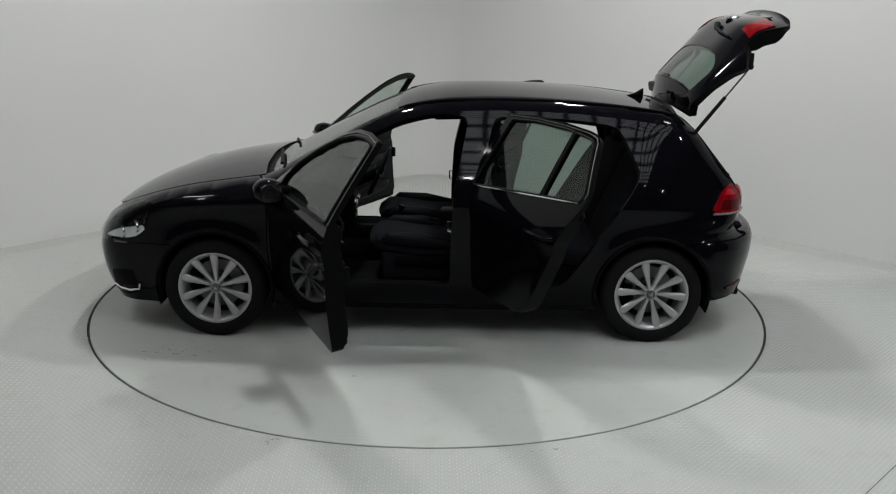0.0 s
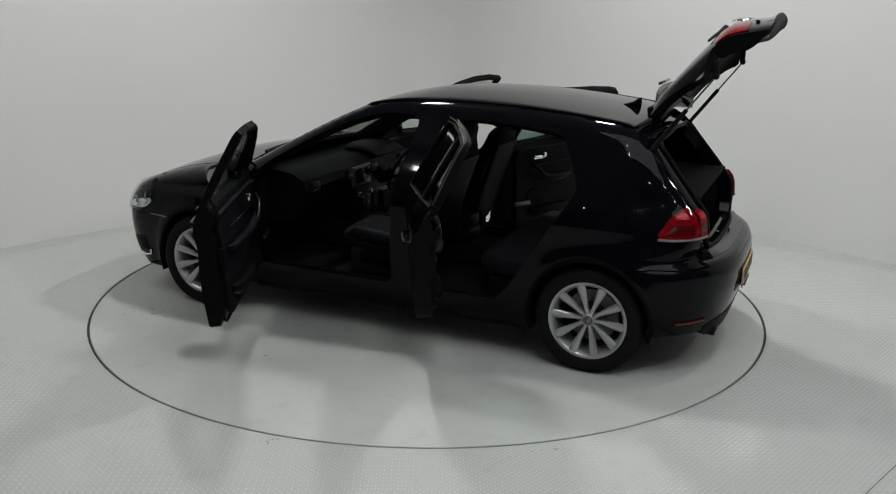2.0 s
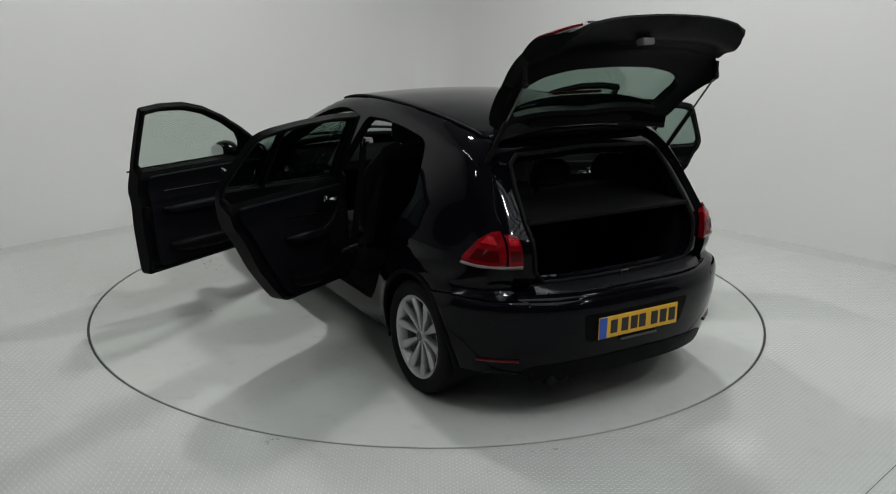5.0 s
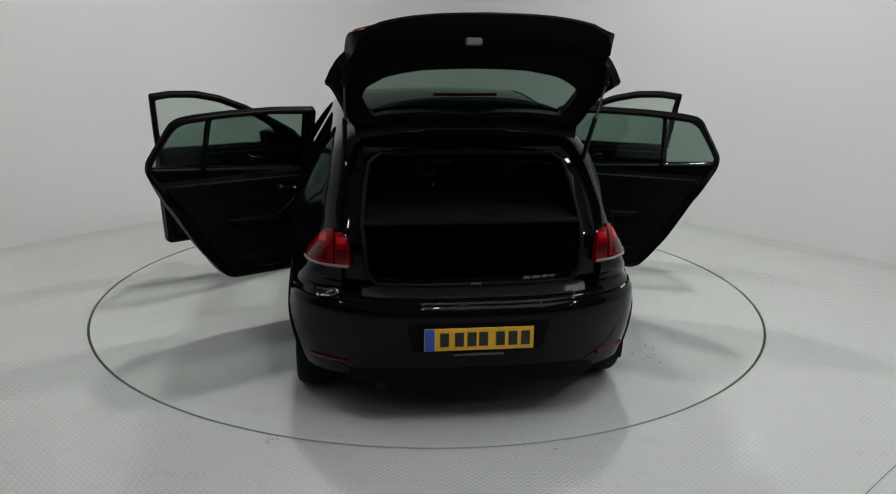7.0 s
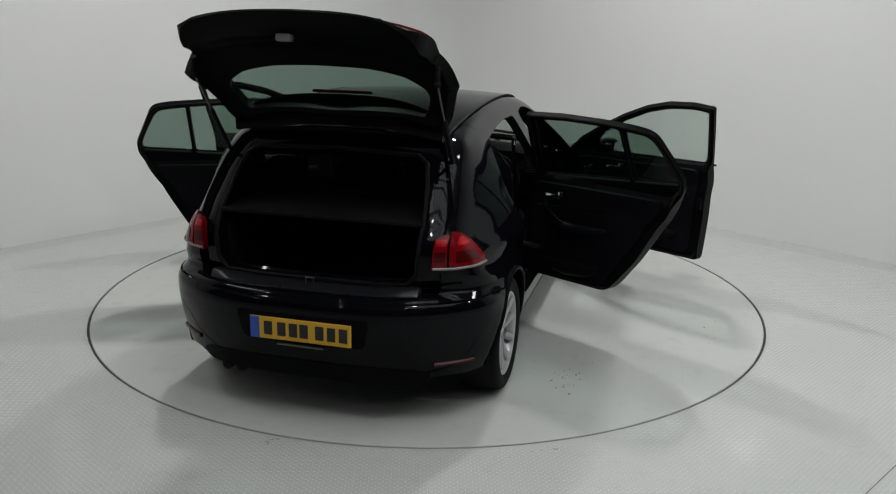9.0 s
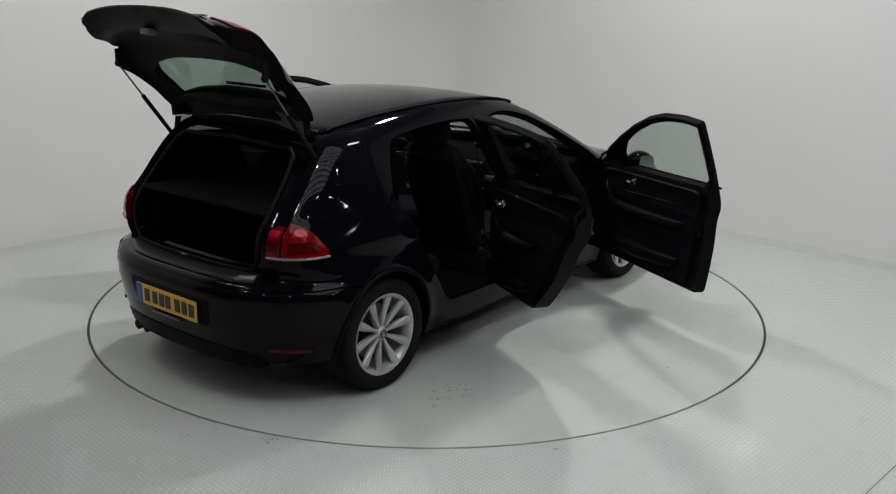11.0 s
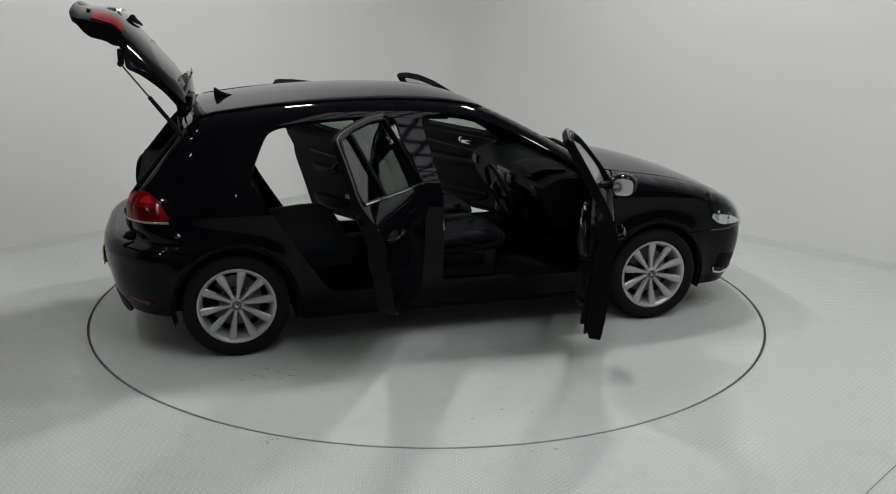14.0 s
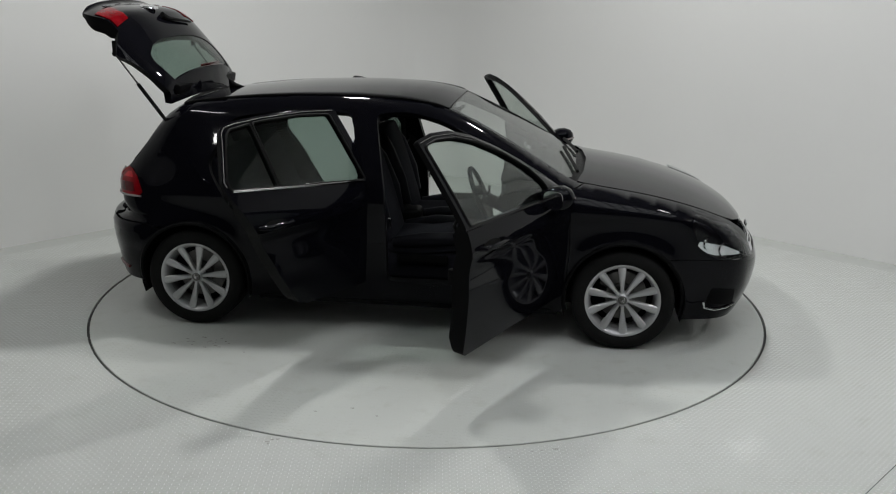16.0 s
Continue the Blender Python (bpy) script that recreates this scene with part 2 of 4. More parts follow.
floor = build_room()
turntable = build_turntable()
ring = mesh_object("gap_ring", lathe([(TABLE_R * 0.9966, -0.012), (TABLE_R * 1.0034, -0.012)], 160, "z"), GAP)
ring.parent = floor
# ---------------------------------------------------------------- the car's skin
def curve(xs, ys):
    """A smooth function through the given pairs, flat beyond its ends' slopes."""
    xs, ys = np.array(xs, float), np.array(ys, float)
    m = np.gradient(ys, xs)

    def at(x):
        x = np.clip(np.asarray(x, float), xs[0], xs[-1])
        i = np.clip(np.searchsorted(xs, x) - 1, 0, len(xs) - 2)
        h = xs[i + 1] - xs[i]
        t = (x - xs[i]) / h
        return ((1 + 2 * t) * (1 - t) ** 2 * ys[i] + t * (1 - t) ** 2 * h * m[i]
                + t * t * (3 - 2 * t) * ys[i + 1] + t * t * (t - 1) * h * m[i + 1])
    return at


TOP = curve([-2.3, -1.9, -1.72, -1.55, -1.3, -1.0, -0.6, -0.25, 0.0, 0.2, 0.35, 0.6, 0.85, 1.02, 1.12, 1.3, 1.45, 1.6, 1.8, 1.95, 2.05, 2.12, 2.3],
            [1.21, 1.29, 1.335, 1.365, 1.403, 1.437, 1.460, 1.460, 1.443, 1.402, 1.342, 1.222, 1.095, 1.015, 0.998, 0.972, 0.946, 0.910, 0.846, 0.782, 0.722, 0.655, 0.45])
REAR = curve([0.1, 0.25, 0.4, 0.55, 0.62, 0.645, 0.67, 0.69, 0.73, 0.82, 0.92, 0.98, 1.1, 1.2, 1.3, 1.36, 1.6],
             [-1.94, -1.995, -2.035, -2.058, -2.052, -2.035, -1.97, -1.948, -1.942, -1.945, -1.928, -1.885, -1.785, -1.70, -1.612, -1.555, -1.33])
NOSE = curve([0.1, 0.2, 0.3, 0.45, 0.6, 0.7, 0.78, 1.0, 1.6], [2.02, 2.10, 2.15, 2.185, 2.18, 2.15, 2.11, 2.05, 2.05])
SIDE = curve([0.1, 0.2, 0.3, 0.45, 0.6, 0.78, 0.825, 0.86, 0.92, 0.97, 1.02, 1.1, 1.25, 1.4, 1.6],
             [0.78, 0.812, 0.836, 0.858, 0.871, 0.880, 0.892, 0.888, 0.872, 0.852, 0.828, 0.785, 0.700, 0.612, 0.50])
PLAN = curve([-2.2, -1.9, -1.6, -1.3, -0.8, 0.0, 0.8, 1.3, 1.6, 1.9, 2.3], [0.89, 0.942, 0.973, 0.992, 1.0, 1.0, 0.998, 0.99, 0.97, 0.93, 0.86])


TAPER = curve([0.1, 0.7, 0.8, 0.95, 1.1, 1.25, 1.4, 1.6], [0.0, 0.05, 0.6, 1.0, 0.75, 0.42, 0.15, 0.1])     # the cabin narrows to the rear


def smax(a, b, k):
    h = np.maximum(k - np.abs(a - b), 0) / k
    return np.maximum(a, b) + h * h * k * 0.25


def ease(t):
    t = np.clip(t, 0, 1)
    return t * t * (3 - 2 * t)


def skin(x, y, z, grow=0.0):
    """Below nought inside the car's outer shape."""
    x, y, z = np.asarray(x, float), np.abs(np.asarray(y, float)), np.asarray(z, float)
    slope = (TOP(x + 0.02) - TOP(x - 0.02)) / 0.04
    top = (z - TOP(x) + 0.07 * (y / 0.6) ** 2 * (0.45 - 0.1 * ease((z - 0.98) / 0.24))) / np.sqrt(1 + slope * slope)
    arch = 0.014 * np.exp(-((np.hypot(x - 1.3185, z - 0.312) - 0.36) / 0.05) ** 2) + 0.014 * np.exp(-((np.hypot(x + 1.3185, z - 0.312) - 0.36) / 0.05) ** 2)
    tail = np.clip((-1.2 - x) / 0.6, 0, 1.2)
    side = y - SIDE(z) * PLAN(x) - arch + 0.118 * tail * tail * (3 - 2 * np.minimum(tail, 1.2)) * TAPER(z)
    nose = x - NOSE(z) + 0.26 * (y / 0.85) ** 2.6
    rear = REAR(z) - x + (0.17 + 0.08 * ease((0.76 - z) / 0.12)) * (y / 0.8) ** 3.3
    rslope = (REAR(z + 0.02) - REAR(z - 0.02)) / 0.04
    rear = rear / np.sqrt(1 + rslope * rslope)
    f = smax(top, side, 0.09)
    f = smax(f, nose, 0.12)
    f = smax(f, rear, 0.10)
    return f - grow


def bisect(fn, inside, outside, n):
    lo, hi = np.full(n, float(inside)), np.full(n, float(outside))
    for _ in range(26):
        mid = (lo + hi) / 2
        ok = fn(mid) < 0
        lo, hi = np.where(ok, mid, lo), np.where(ok, hi, mid)
    return lo


def on_side(p, grow=0.0, s=1):
    x, z = p[:, 0], p[:, 1]
    return np.stack([x, s * bisect(lambda y: skin(x, y, z, grow), 0.0, 1.2, len(p)), z], 1)


def on_top(p, grow=0.0, s=1):
    x, y = p[:, 0], p[:, 1]
    return np.stack([x, y, bisect(lambda z: skin(x, y, z, grow), 0.55, 1.7, len(p))], 1)


def on_rear(p, grow=0.0, s=1):
    y, z = p[:, 0], p[:, 1]
    return np.stack([bisect(lambda x: skin(x, y, z, grow), -1.0, -2.4, len(p)), y, z], 1)


def on_front(p, grow=0.0, s=1):
    y, z = p[:, 0], p[:, 1]
    return np.stack([bisect(lambda x: skin(x, y, z, grow), 1.2, 2.4, len(p)), y, z], 1)


def xyz(fn, a, b, grow=0.0):
    return fn(np.array([[a, b]], float), grow)[0]


def spread(poly, step):
    """Points at even steps along a closed outline."""
    out = []
    n = len(poly)
    for i in range(n):
        a, b = np.array(poly[i], float), np.array(poly[(i + 1) % n], float)
        k = max(1, int(math.ceil(np.linalg.norm(b - a) / step)))
        out += [tuple(a + (b - a) * j / k) for j in range(k)]
    return out


def rounded(poly, r, seg=4):
    """Rounds the corners of an outline."""
    out = []
    n = len(poly)
    for i in range(n):
        p, a, b = (Vector(poly[j]) for j in (i, i - 1, (i + 1) % n))
        da, db = (a - p), (b - p)
        k = min(r, da.length * 0.45, db.length * 0.45)
        p0, p1 = p + da.normalized() * k, p + db.normalized() * k
        for j in range(seg + 1):
            t = j / seg
            out.append(tuple(p0 * (1 - t) ** 2 + p * 2 * t * (1 - t) + p1 * t * t))
    return out


def inside(poly, pts):
    """Which of the points lie within the outline."""
    x, y = pts[:, 0], pts[:, 1]
    res = np.zeros(len(pts), bool)
    q = np.array(poly)
    for (x0, y0), (x1, y1) in zip(q, np.roll(q, -1, 0)):
        cross = ((y0 > y) != (y1 > y)) & (x < (x1 - x0) * (y - y0) / (y1 - y0 + 1e-15) + x0)
        res ^= cross
    return res


def sheet(outline, holes=(), fn=on_side, thick=0.02, step=0.035, grow=0.0, s=1, inner=None, lining=0):
    """A curved plate cut to an outline (with holes) drawn in the plane that fn looks along, laid on the skin."""
    loops = [spread(outline, step)] + [spread(h, step) for h in holes]
    pts, edges = [], []
    for lp in loops:
        b = len(pts)
        pts += lp
        edges += [(b + i, b + (i + 1) % len(lp)) for i in range(len(lp))]
    q = np.array(loops[0])
    (x0, y0), (x1, y1) = q.min(0), q.max(0)
    gx, gy = np.meshgrid(np.arange(x0 + step / 2, x1, step), np.arange(y0 + step / 2, y1, step))
    grid = np.stack([gx.ravel(), gy.ravel()], 1)
    ok = inside(loops[0], grid)
    for lp in loops[1:]:
        ok &= ~inside(lp, grid)
    grid = grid[ok]
    bnd = np.array(pts)
    if len(grid):
        dist = np.sqrt(((grid[:, None, :] - bnd[None]) ** 2).sum(2)).min(1)
        grid = grid[dist > step * 0.55]
    allp = [Vector(p) for p in pts] + [Vector(p) for p in grid]
    vs, es, fs, *_ = delaunay_2d_cdt(allp, edges, [], 0, 1e-7)
    v2 = np.array([tuple(v) for v in vs])
    tri = np.array([f for f in fs if len(f) == 3])
    cen = v2[tri].mean(1)
    ok = inside(loops[0], cen)
    for lp in loops[1:]:
        ok &= ~inside(lp, cen)
    tri = tri[ok]
    p3 = fn(v2, grow, s)
    e = 0.004
    g = np.stack([skin(p3[:, 0] + e, p3[:, 1], p3[:, 2]) - skin(p3[:, 0] - e, p3[:, 1], p3[:, 2]),
                  skin(p3[:, 0], p3[:, 1] + e, p3[:, 2]) - skin(p3[:, 0], p3[:, 1] - e, p3[:, 2]),
                  skin(p3[:, 0], p3[:, 1], p3[:, 2] + e) - skin(p3[:, 0], p3[:, 1], p3[:, 2] - e)], 1)
    g /= np.linalg.norm(g, axis=1)[:, None] + 1e-9
    back = p3 - g * thick if inner is None else inner(p3, g)
    bm = bmesh.new()
    used = sorted(set(tri.ravel().tolist()))
    layer = bm.verts.layers.float_vector.new("skin_normal")
    a = {i: bm.verts.new(p3[i]) for i in used}
    for i in used:
        a[i][layer] = Vector(g[i])
    b = {i: bm.verts.new(back[i]) for i in used}
    count = {}
    for t in tri.tolist():
        if len({*t}) < 3:
            continue
        bm.faces.new([a[i] for i in t])
        bm.faces.new([b[i] for i in t[::-1]]).material_index = lining
        for i, j in zip(t, t[1:] + t[:1]):
            count[(i, j)] = 1
    for i, j in count:
        if (j, i) not in count:
            bm.faces.new((a[j], a[i], b[i], b[j])).material_index = lining
    bmesh.ops.recalc_face_normals(bm, faces=bm.faces[:])
    return bm


def arc(cx, cz, r, a0, a1, n=18):
    return [(cx + r * math.cos(radians(a0 + (a1 - a0) * i / n)), cz + r * math.sin(radians(a0 + (a1 - a0) * i / n))) for i in range(n + 1)]


FX, RX, WZ, ARCH = 1.3185, -1.3185, 0.312, 0.352
NOSE_Y, TAIL_Y, BON_Y, ROOF_Y = 0.60, 0.60, 0.66, 0.545


TAIL_LINE = curve([0.6, 0.95, 1.03, 1.12, 1.24, 1.34], [0.64, 0.65, 0.66, 0.638, 0.60, 0.55])


def nose_edge(z0, z1, n=12):
    return [(float(xyz(on_front, NOSE_Y, z)[0]), z) for z in np.linspace(z0, z1, n)]


def tail_edge(z0, z1, n=16, y=TAIL_Y):
    return [(float(xyz(on_rear, y, z)[0]), z) for z in np.linspace(z0, z1, n)]


def roof_edge(x0, x1, y=ROOF_Y, n=60):
    return [(x, float(xyz(on_top, x, y)[2])) for x in np.linspace(x0, x1, n)]


def bonnet_y(x):
    return BON_Y - 0.10 * max(0.0, (x - 1.2) / 0.8) ** 2


def bonnet_edge(x0, x1, n=14):
    return [(x, float(xyz(on_top, x, bonnet_y(x))[2])) for x in np.linspace(x0, x1, n)]


# outlines, in (x, z), of the openings and of the doors that close them
FRONT_DOOR = [(0.955, 0.36), (0.925, 0.318), (-0.135, 0.296), (-0.155, 0.315), (-0.165, 0.60), (-0.172, 0.95), (-0.26, 1.375), (-0.12, 1.392), (0.05, 1.385), (0.22, 1.345), (0.42, 1.265), (0.62, 1.165), (0.84, 1.04), (0.965, 0.93), (0.985, 0.6)]
FRONT_GLASS = rounded([(-0.135, 0.965), (-0.222, 1.345), (-0.12, 1.361), (0.05, 1.353), (0.22, 1.313), (0.42, 1.233), (0.61, 1.13), (0.70, 1.04), (0.72, 0.955)], 0.025)
REAR_DOOR = [(-0.215, 0.335), (-0.178, 0.37), (-0.185, 0.60), (-0.192, 0.95), (-0.28, 1.375), (-0.55, 1.390), (-0.85, 1.386), (-1.05, 1.374), (-1.13, 1.360), (-1.165, 1.335), (-1.20, 1.26), (-1.245, 1.165), (-1.274, 1.10), (-1.268, 1.04), (-1.135, 0.80), (-0.99, 0.565), (-0.875, 0.405), (-0.835, 0.36), (-0.79, 0.338), (-0.74, 0.335)]
REAR_GLASS = rounded([(-0.262, 0.972), (-0.342, 1.348), (-0.56, 1.364), (-0.85, 1.361), (-0.935, 1.356), (-0.915, 1.03)], 0.02)
QUARTER_GLASS = rounded([(-0.93, 1.032), (-0.95, 1.354), (-1.10, 1.338), (-1.14, 1.308), (-1.18, 1.235), (-1.225, 1.145), (-1.245, 1.095), (-1.235, 1.06)], 0.015)
FRONT_OPEN = rounded([(0.90, 0.36), (-0.10, 0.345), (-0.10, 0.62), (-0.115, 0.93), (-0.20, 1.335), (-0.05, 1.352), (0.06, 1.342), (0.21, 1.305), (0.40, 1.225), (0.60, 1.12), (0.78, 1.015), (0.89, 0.90), (0.91, 0.62)], 0.05)
REAR_OPEN = rounded([(-0.24, 0.345), (-0.25, 0.62), (-0.26, 0.93), (-0.345, 1.335), (-0.57, 1.343), (-0.85, 1.325), (-1.03, 1.303), (-1.09, 1.28), (-1.13, 1.215), (-1.18, 1.11), (-1.21, 1.04), (-1.19, 0.98), (-1.05, 0.76), (-0.91, 0.535), (-0.81, 0.39), (-0.76, 0.345)], 0.05)

car = new("car")
tagged(car, "glossy black five-door hatchback with all doors and tailgate open", "car")


def build_shell(s):
    # front wing with the arch cut out
    wing = nose_edge(0.575, 0.645)[:-1]
    zb = bonnet_edge(float(xyz(on_front, NOSE_Y, 0.645)[0]) - 0.012, 1.06, 90)
    zb = [(x, z - 0.0015) for x, z in zb]
    wing = wing + zb + [(0.985, 0.955), (0.995, 0.60), (0.965, 0.21)] + [(FX - math.sqrt(ARCH ** 2 - 0.102 ** 2), 0.21)]
    wing += arc(FX, WZ, ARCH, 197, 49, 22) + [(1.62, 0.575)]
    part("front_wing", sheet(wing, s=s, thick=0.012, step=0.03), PAINT, car)
    bump = nose_edge(0.19, 0.57) + [(1.625, 0.57)] + arc(FX, WZ, ARCH, 47, -17, 14) + [(FX + 0.345, 0.19)]
    part("front_bumper_side", sheet(bump, s=s, thick=0.012, step=0.03), PAINT, car)
    # cabin side: sill, pillars, roof rail and rear quarter in one pressing
    frame_line = [(0.96, 0.20), (0.99, 0.60), (0.98, 0.957), (1.05, float(xyz(on_top, 1.05, 0.70)[2]))]
    frame_line += [(x, float(xyz(on_top, x, y)[2])) for x, y in zip(np.linspace(1.0, 0.25, 60), np.interp(np.linspace(-1.0, -0.25, 60), (-1.0, -0.85, -0.6, -0.4, -0.25), (0.695, 0.665, 0.615, 0.58, 0.56)))]
    frame_line += roof_edge(0.15, -1.50)
    frame_line += [(float(xyz(on_rear, float(TAIL_LINE(z)), z)[0]), z) for z in (*np.linspace(1.33, 0.695, 16), 0.675, 0.66, 0.645)]
    frame_line += [(-1.64, 0.645)] + arc(RX, WZ, ARCH, 118, -18, 24) + [(-0.97, 0.20)]
    part("cabin_side", sheet(frame_line, [FRONT_OPEN, REAR_OPEN], s=s, thick=0.05, step=0.03, grow=-0.004, lining=1), [PAINT, TRIM], car)
    rb = [(-1.645, 0.64)] + tail_edge(0.64, 0.262, 14) + arc(RX, WZ, ARCH, 188, 120, 14)
    part("rear_bumper_side", sheet(rb, s=s, thick=0.012, step=0.03), PAINT, car)
    if s < 0:
        flap = rounded([(-1.36, 0.76), (-1.54, 0.76), (-1.54, 0.92), (-1.36, 0.92)], 0.03)
        part("fuel_flap", sheet(flap, s=s, thick=0.004, step=0.04, grow=-0.009), PAINT, car)
    # black arch lips
    for cx in (FX, RX):
        lip = [tuple(on_side(np.array([[cx + (ARCH - 0.004) * math.cos(a), WZ + (ARCH - 0.004) * math.sin(a)]]), 0.0, s)[0]) for a in np.linspace(radians(-15), radians(195), 30)]
        part("arch_lip", tube(lip, 0.012, 6), TRIM, car)
        liner = bmesh.new()
        rows = []
        for a in np.linspace(radians(-20), radians(200), 24):
            rows.append([liner.verts.new((cx + 0.362 * math.cos(a), s * y, WZ + 0.362 * math.sin(a))) for y in (0.50, 0.84)])
        for p, q in zip(rows[:-1], rows[1:]):
            liner.faces.new((p[0], p[1], q[1], q[0]))
        liner.faces.new([r[0] for r in rows])
        part("wheel_housing", liner, SEAL, car)
    # sill cover with two ribs that catch the light
    sill = bmesh.new()
    for z0, z1, y in ((0.205, 0.30, 0.812), (0.305, 0.318, 0.822), (0.328, 0.338, 0.812)):
        box(-0.92, 0.93, min(s * (y - 0.05), s * y), max(s * (y - 0.05), s * y), z0, z1, 0.004, 2, sill)
    part("sill", sill, TRIM, car)


def door(s, front):
    """A side door, modelled shut about its hinge and swung open."""
    outline, hx = (rounded(FRONT_DOOR, 0.014, 3), 0.955) if front else (rounded(REAR_DOOR, 0.022, 3), -0.25)
    panes = [FRONT_GLASS] if front else [REAR_GLASS, QUARTER_GLASS]
    hinge = Vector((hx, s * (0.835 if front else 0.82), 0))
    angle = FRONT_ANGLE if front else REAR_ANGLE
    m = Matrix.Translation(hinge) @ Matrix.Rotation(radians(-s * angle), 4, "Z")
    off = Matrix.Translation(-hinge)

    def local(bm):
        bm.transform(off)
        return bm

    def card(p, g):
        deep = np.clip((0.99 - p[:, 2]) / 0.06, 0, 1) * (0.25 + 0.75 * np.clip((p[:, 2] - 0.28) / 0.10, 0, 1))
        q = p - g * 0.030
        q[:, 1] -= s * 0.065 * deep
        return q
    name = "front_door" if front else "rear_door"
    d = part(name, local(sheet(outline, panes, s=s, thick=0.03, step=0.03, inner=card, lining=1)), [PAINT, TRIM], car, m=m)
    for g in panes:
        part("window_glass", local(sheet(g, s=s, thick=0.004, step=0.05, grow=-0.012)), PALE if front else TINT, d)
        rim = [tuple(v) for v in on_side(np.array(spread(g, 0.05)), 0.001, s)]
        part("window_seal", local(tube(rim, 0.007, 6, closed=True)), SEAL, d)
    # thin bright trim round the window frame
    edge_line = [(-0.245, 1.362), (-0.12, 1.378), (0.05, 1.370), (0.22, 1.330), (0.42, 1.250), (0.62, 1.150), (0.80, 1.05)] if front else \
        [(-1.255, 1.075), (-1.262, 1.10), (-1.235, 1.16), (-1.19, 1.255), (-1.156, 1.328), (-1.125, 1.350), (-1.05, 1.363), (-0.85, 1.375), (-0.55, 1.379), (-0.30, 1.366)]
    up = [tuple(v) for v in on_side(np.array(edge_line), 0.002, s)]
    part("frame_trim", local(tube(up, 0.0024 if front else 0.003, 6)), STEEL, d)
    # bright strip along the foot of the glass
    zs = [(x, 0.957 if front else 0.966 - (x + 0.245) * 0.0885) for x in np.linspace(*((-0.19, 0.80) if front else (-1.23, -0.25)), 16)]
    strip = [tuple(v) for v in on_side(np.array(zs), 0.002, s)]
    part("waist_strip", local(tube(strip, 0.007, 6)), CHROME if not front else GLOSSTRIM, d)
    # inner card with arm rest, pull and pocket
    x0, x1 = (0.86, -0.08) if front else (-0.26, -0.86)
    lo, hi = min(x0, x1), max(x0, x1)
    yin = 0.765

    def sy(a, b):
        return (min(s * a, s * b), max(s * a, s * b))
    card_line = [(0.90, 0.37), (-0.09, 0.35), (-0.10, 0.60), (-0.115, 0.93), (0.84, 0.92), (0.91, 0.62)] if front else [(-0.24, 0.375), (-0.25, 0.60), (-0.255, 0.94), (-1.17, 0.955), (-1.04, 0.76), (-0.90, 0.535), (-0.82, 0.41), (-0.75, 0.375)]
    part("door_card", local(sheet(rounded(card_line, 0.05), s=s, thick=0.02, step=0.05, grow=-0.098)), LEATHER, d)
    rest = [(hi - 0.12, s * (yin - 0.03), 0.735), (hi - 0.22, s * (yin - 0.05), 0.71), ((lo + hi) / 2, s * (yin - 0.055), 0.70), (lo + 0.12, s * (yin - 0.04), 0.705), (lo + 0.05, s * (yin - 0.02), 0.715)]
    part("arm_rest", local(tube(rest, [0.012, 0.026, 0.03, 0.024, 0.008], 12)), LEATHER, d)
    grab = [(hi - 0.30, s * (yin - 0.06), 0.70), (hi - 0.22, s * (yin - 0.068), 0.74), (hi - 0.14, s * (yin - 0.06), 0.80), (hi - 0.10, s * (yin - 0.03), 0.84)]
    part("grab_bar", local(tube(grab, [0.010, 0.013, 0.013, 0.010], 10)), GLOSSTRIM, d)
    pocket = [(hi - 0.10, s * (yin - 0.022), 0.46), (hi - 0.20, s * (yin - 0.03), 0.45), ((lo + hi) / 2, s * (yin - 0.034), 0.445), (lo + 0.16, s * (yin - 0.03), 0.455), (lo + 0.08, s * (yin - 0.02), 0.47)]
    part("map_pocket", local(tube(pocket, [0.02, 0.045, 0.05, 0.045, 0.02], 14)), TRIM, d)
    grille = lathe([(0.0, -0.006), (0.066, -0.006), (0.075, 0.004), (0.08, 0.012)], 28)
    part("speaker_grille", grille, TRIM, d, m=Matrix.Translation(Vector((hi - 0.16, s * (yin - 0.015), 0.555)) - hinge) @ (Matrix.Identity(4) if s > 0 else Matrix.Rotation(math.pi, 4, "Z")))
    inlay = tube([(hi - 0.05, s * (yin - 0.036), 0.80), ((lo + hi) / 2, s * (yin - 0.036), 0.815), (lo + 0.05, s * (yin - 0.036), 0.83)], 0.007, 6)
    part("trim_inlay", local(inlay), GLOSSTRIM, d)
    hxp = hi - 0.34 if front else hi - 0.16
    pull = bmesh.new()
    box(hxp - 0.06, hxp + 0.05, *sy(yin - 0.055, yin - 0.03), 0.855, 0.885, 0.008, 2, pull)
    box(hxp - 0.085, hxp - 0.05, *sy(yin - 0.06, yin - 0.035), 0.865, 0.905, 0.008, 2, pull)
    part("inner_handle", local(pull), CHROME, d, "chrome inner door pull")
    # outer handle in a shallow cup
    xh = 0.02 if front else -1.02
    zh = 0.855
    yh = float(xyz(on_side, xh, zh)[1])
    bar = tube([(xh + dx, s * (yh + dy), zh) for dx, dy in ((-0.115, 0.0), (-0.10, 0.03), (-0.05, 0.038), (0.05, 0.038), (0.10, 0.03), (0.115, 0.0))], 0.014, 10, flat=0.8)
    part("door_handle", local(bar), PAINT, d, "gloss black bar handle")
    cup = [(xh + 0.085 * math.cos(t), zh - 0.004 + 0.028 * math.sin(t)) for t in np.linspace(0, 2 * math.pi, 21)[:-1]]
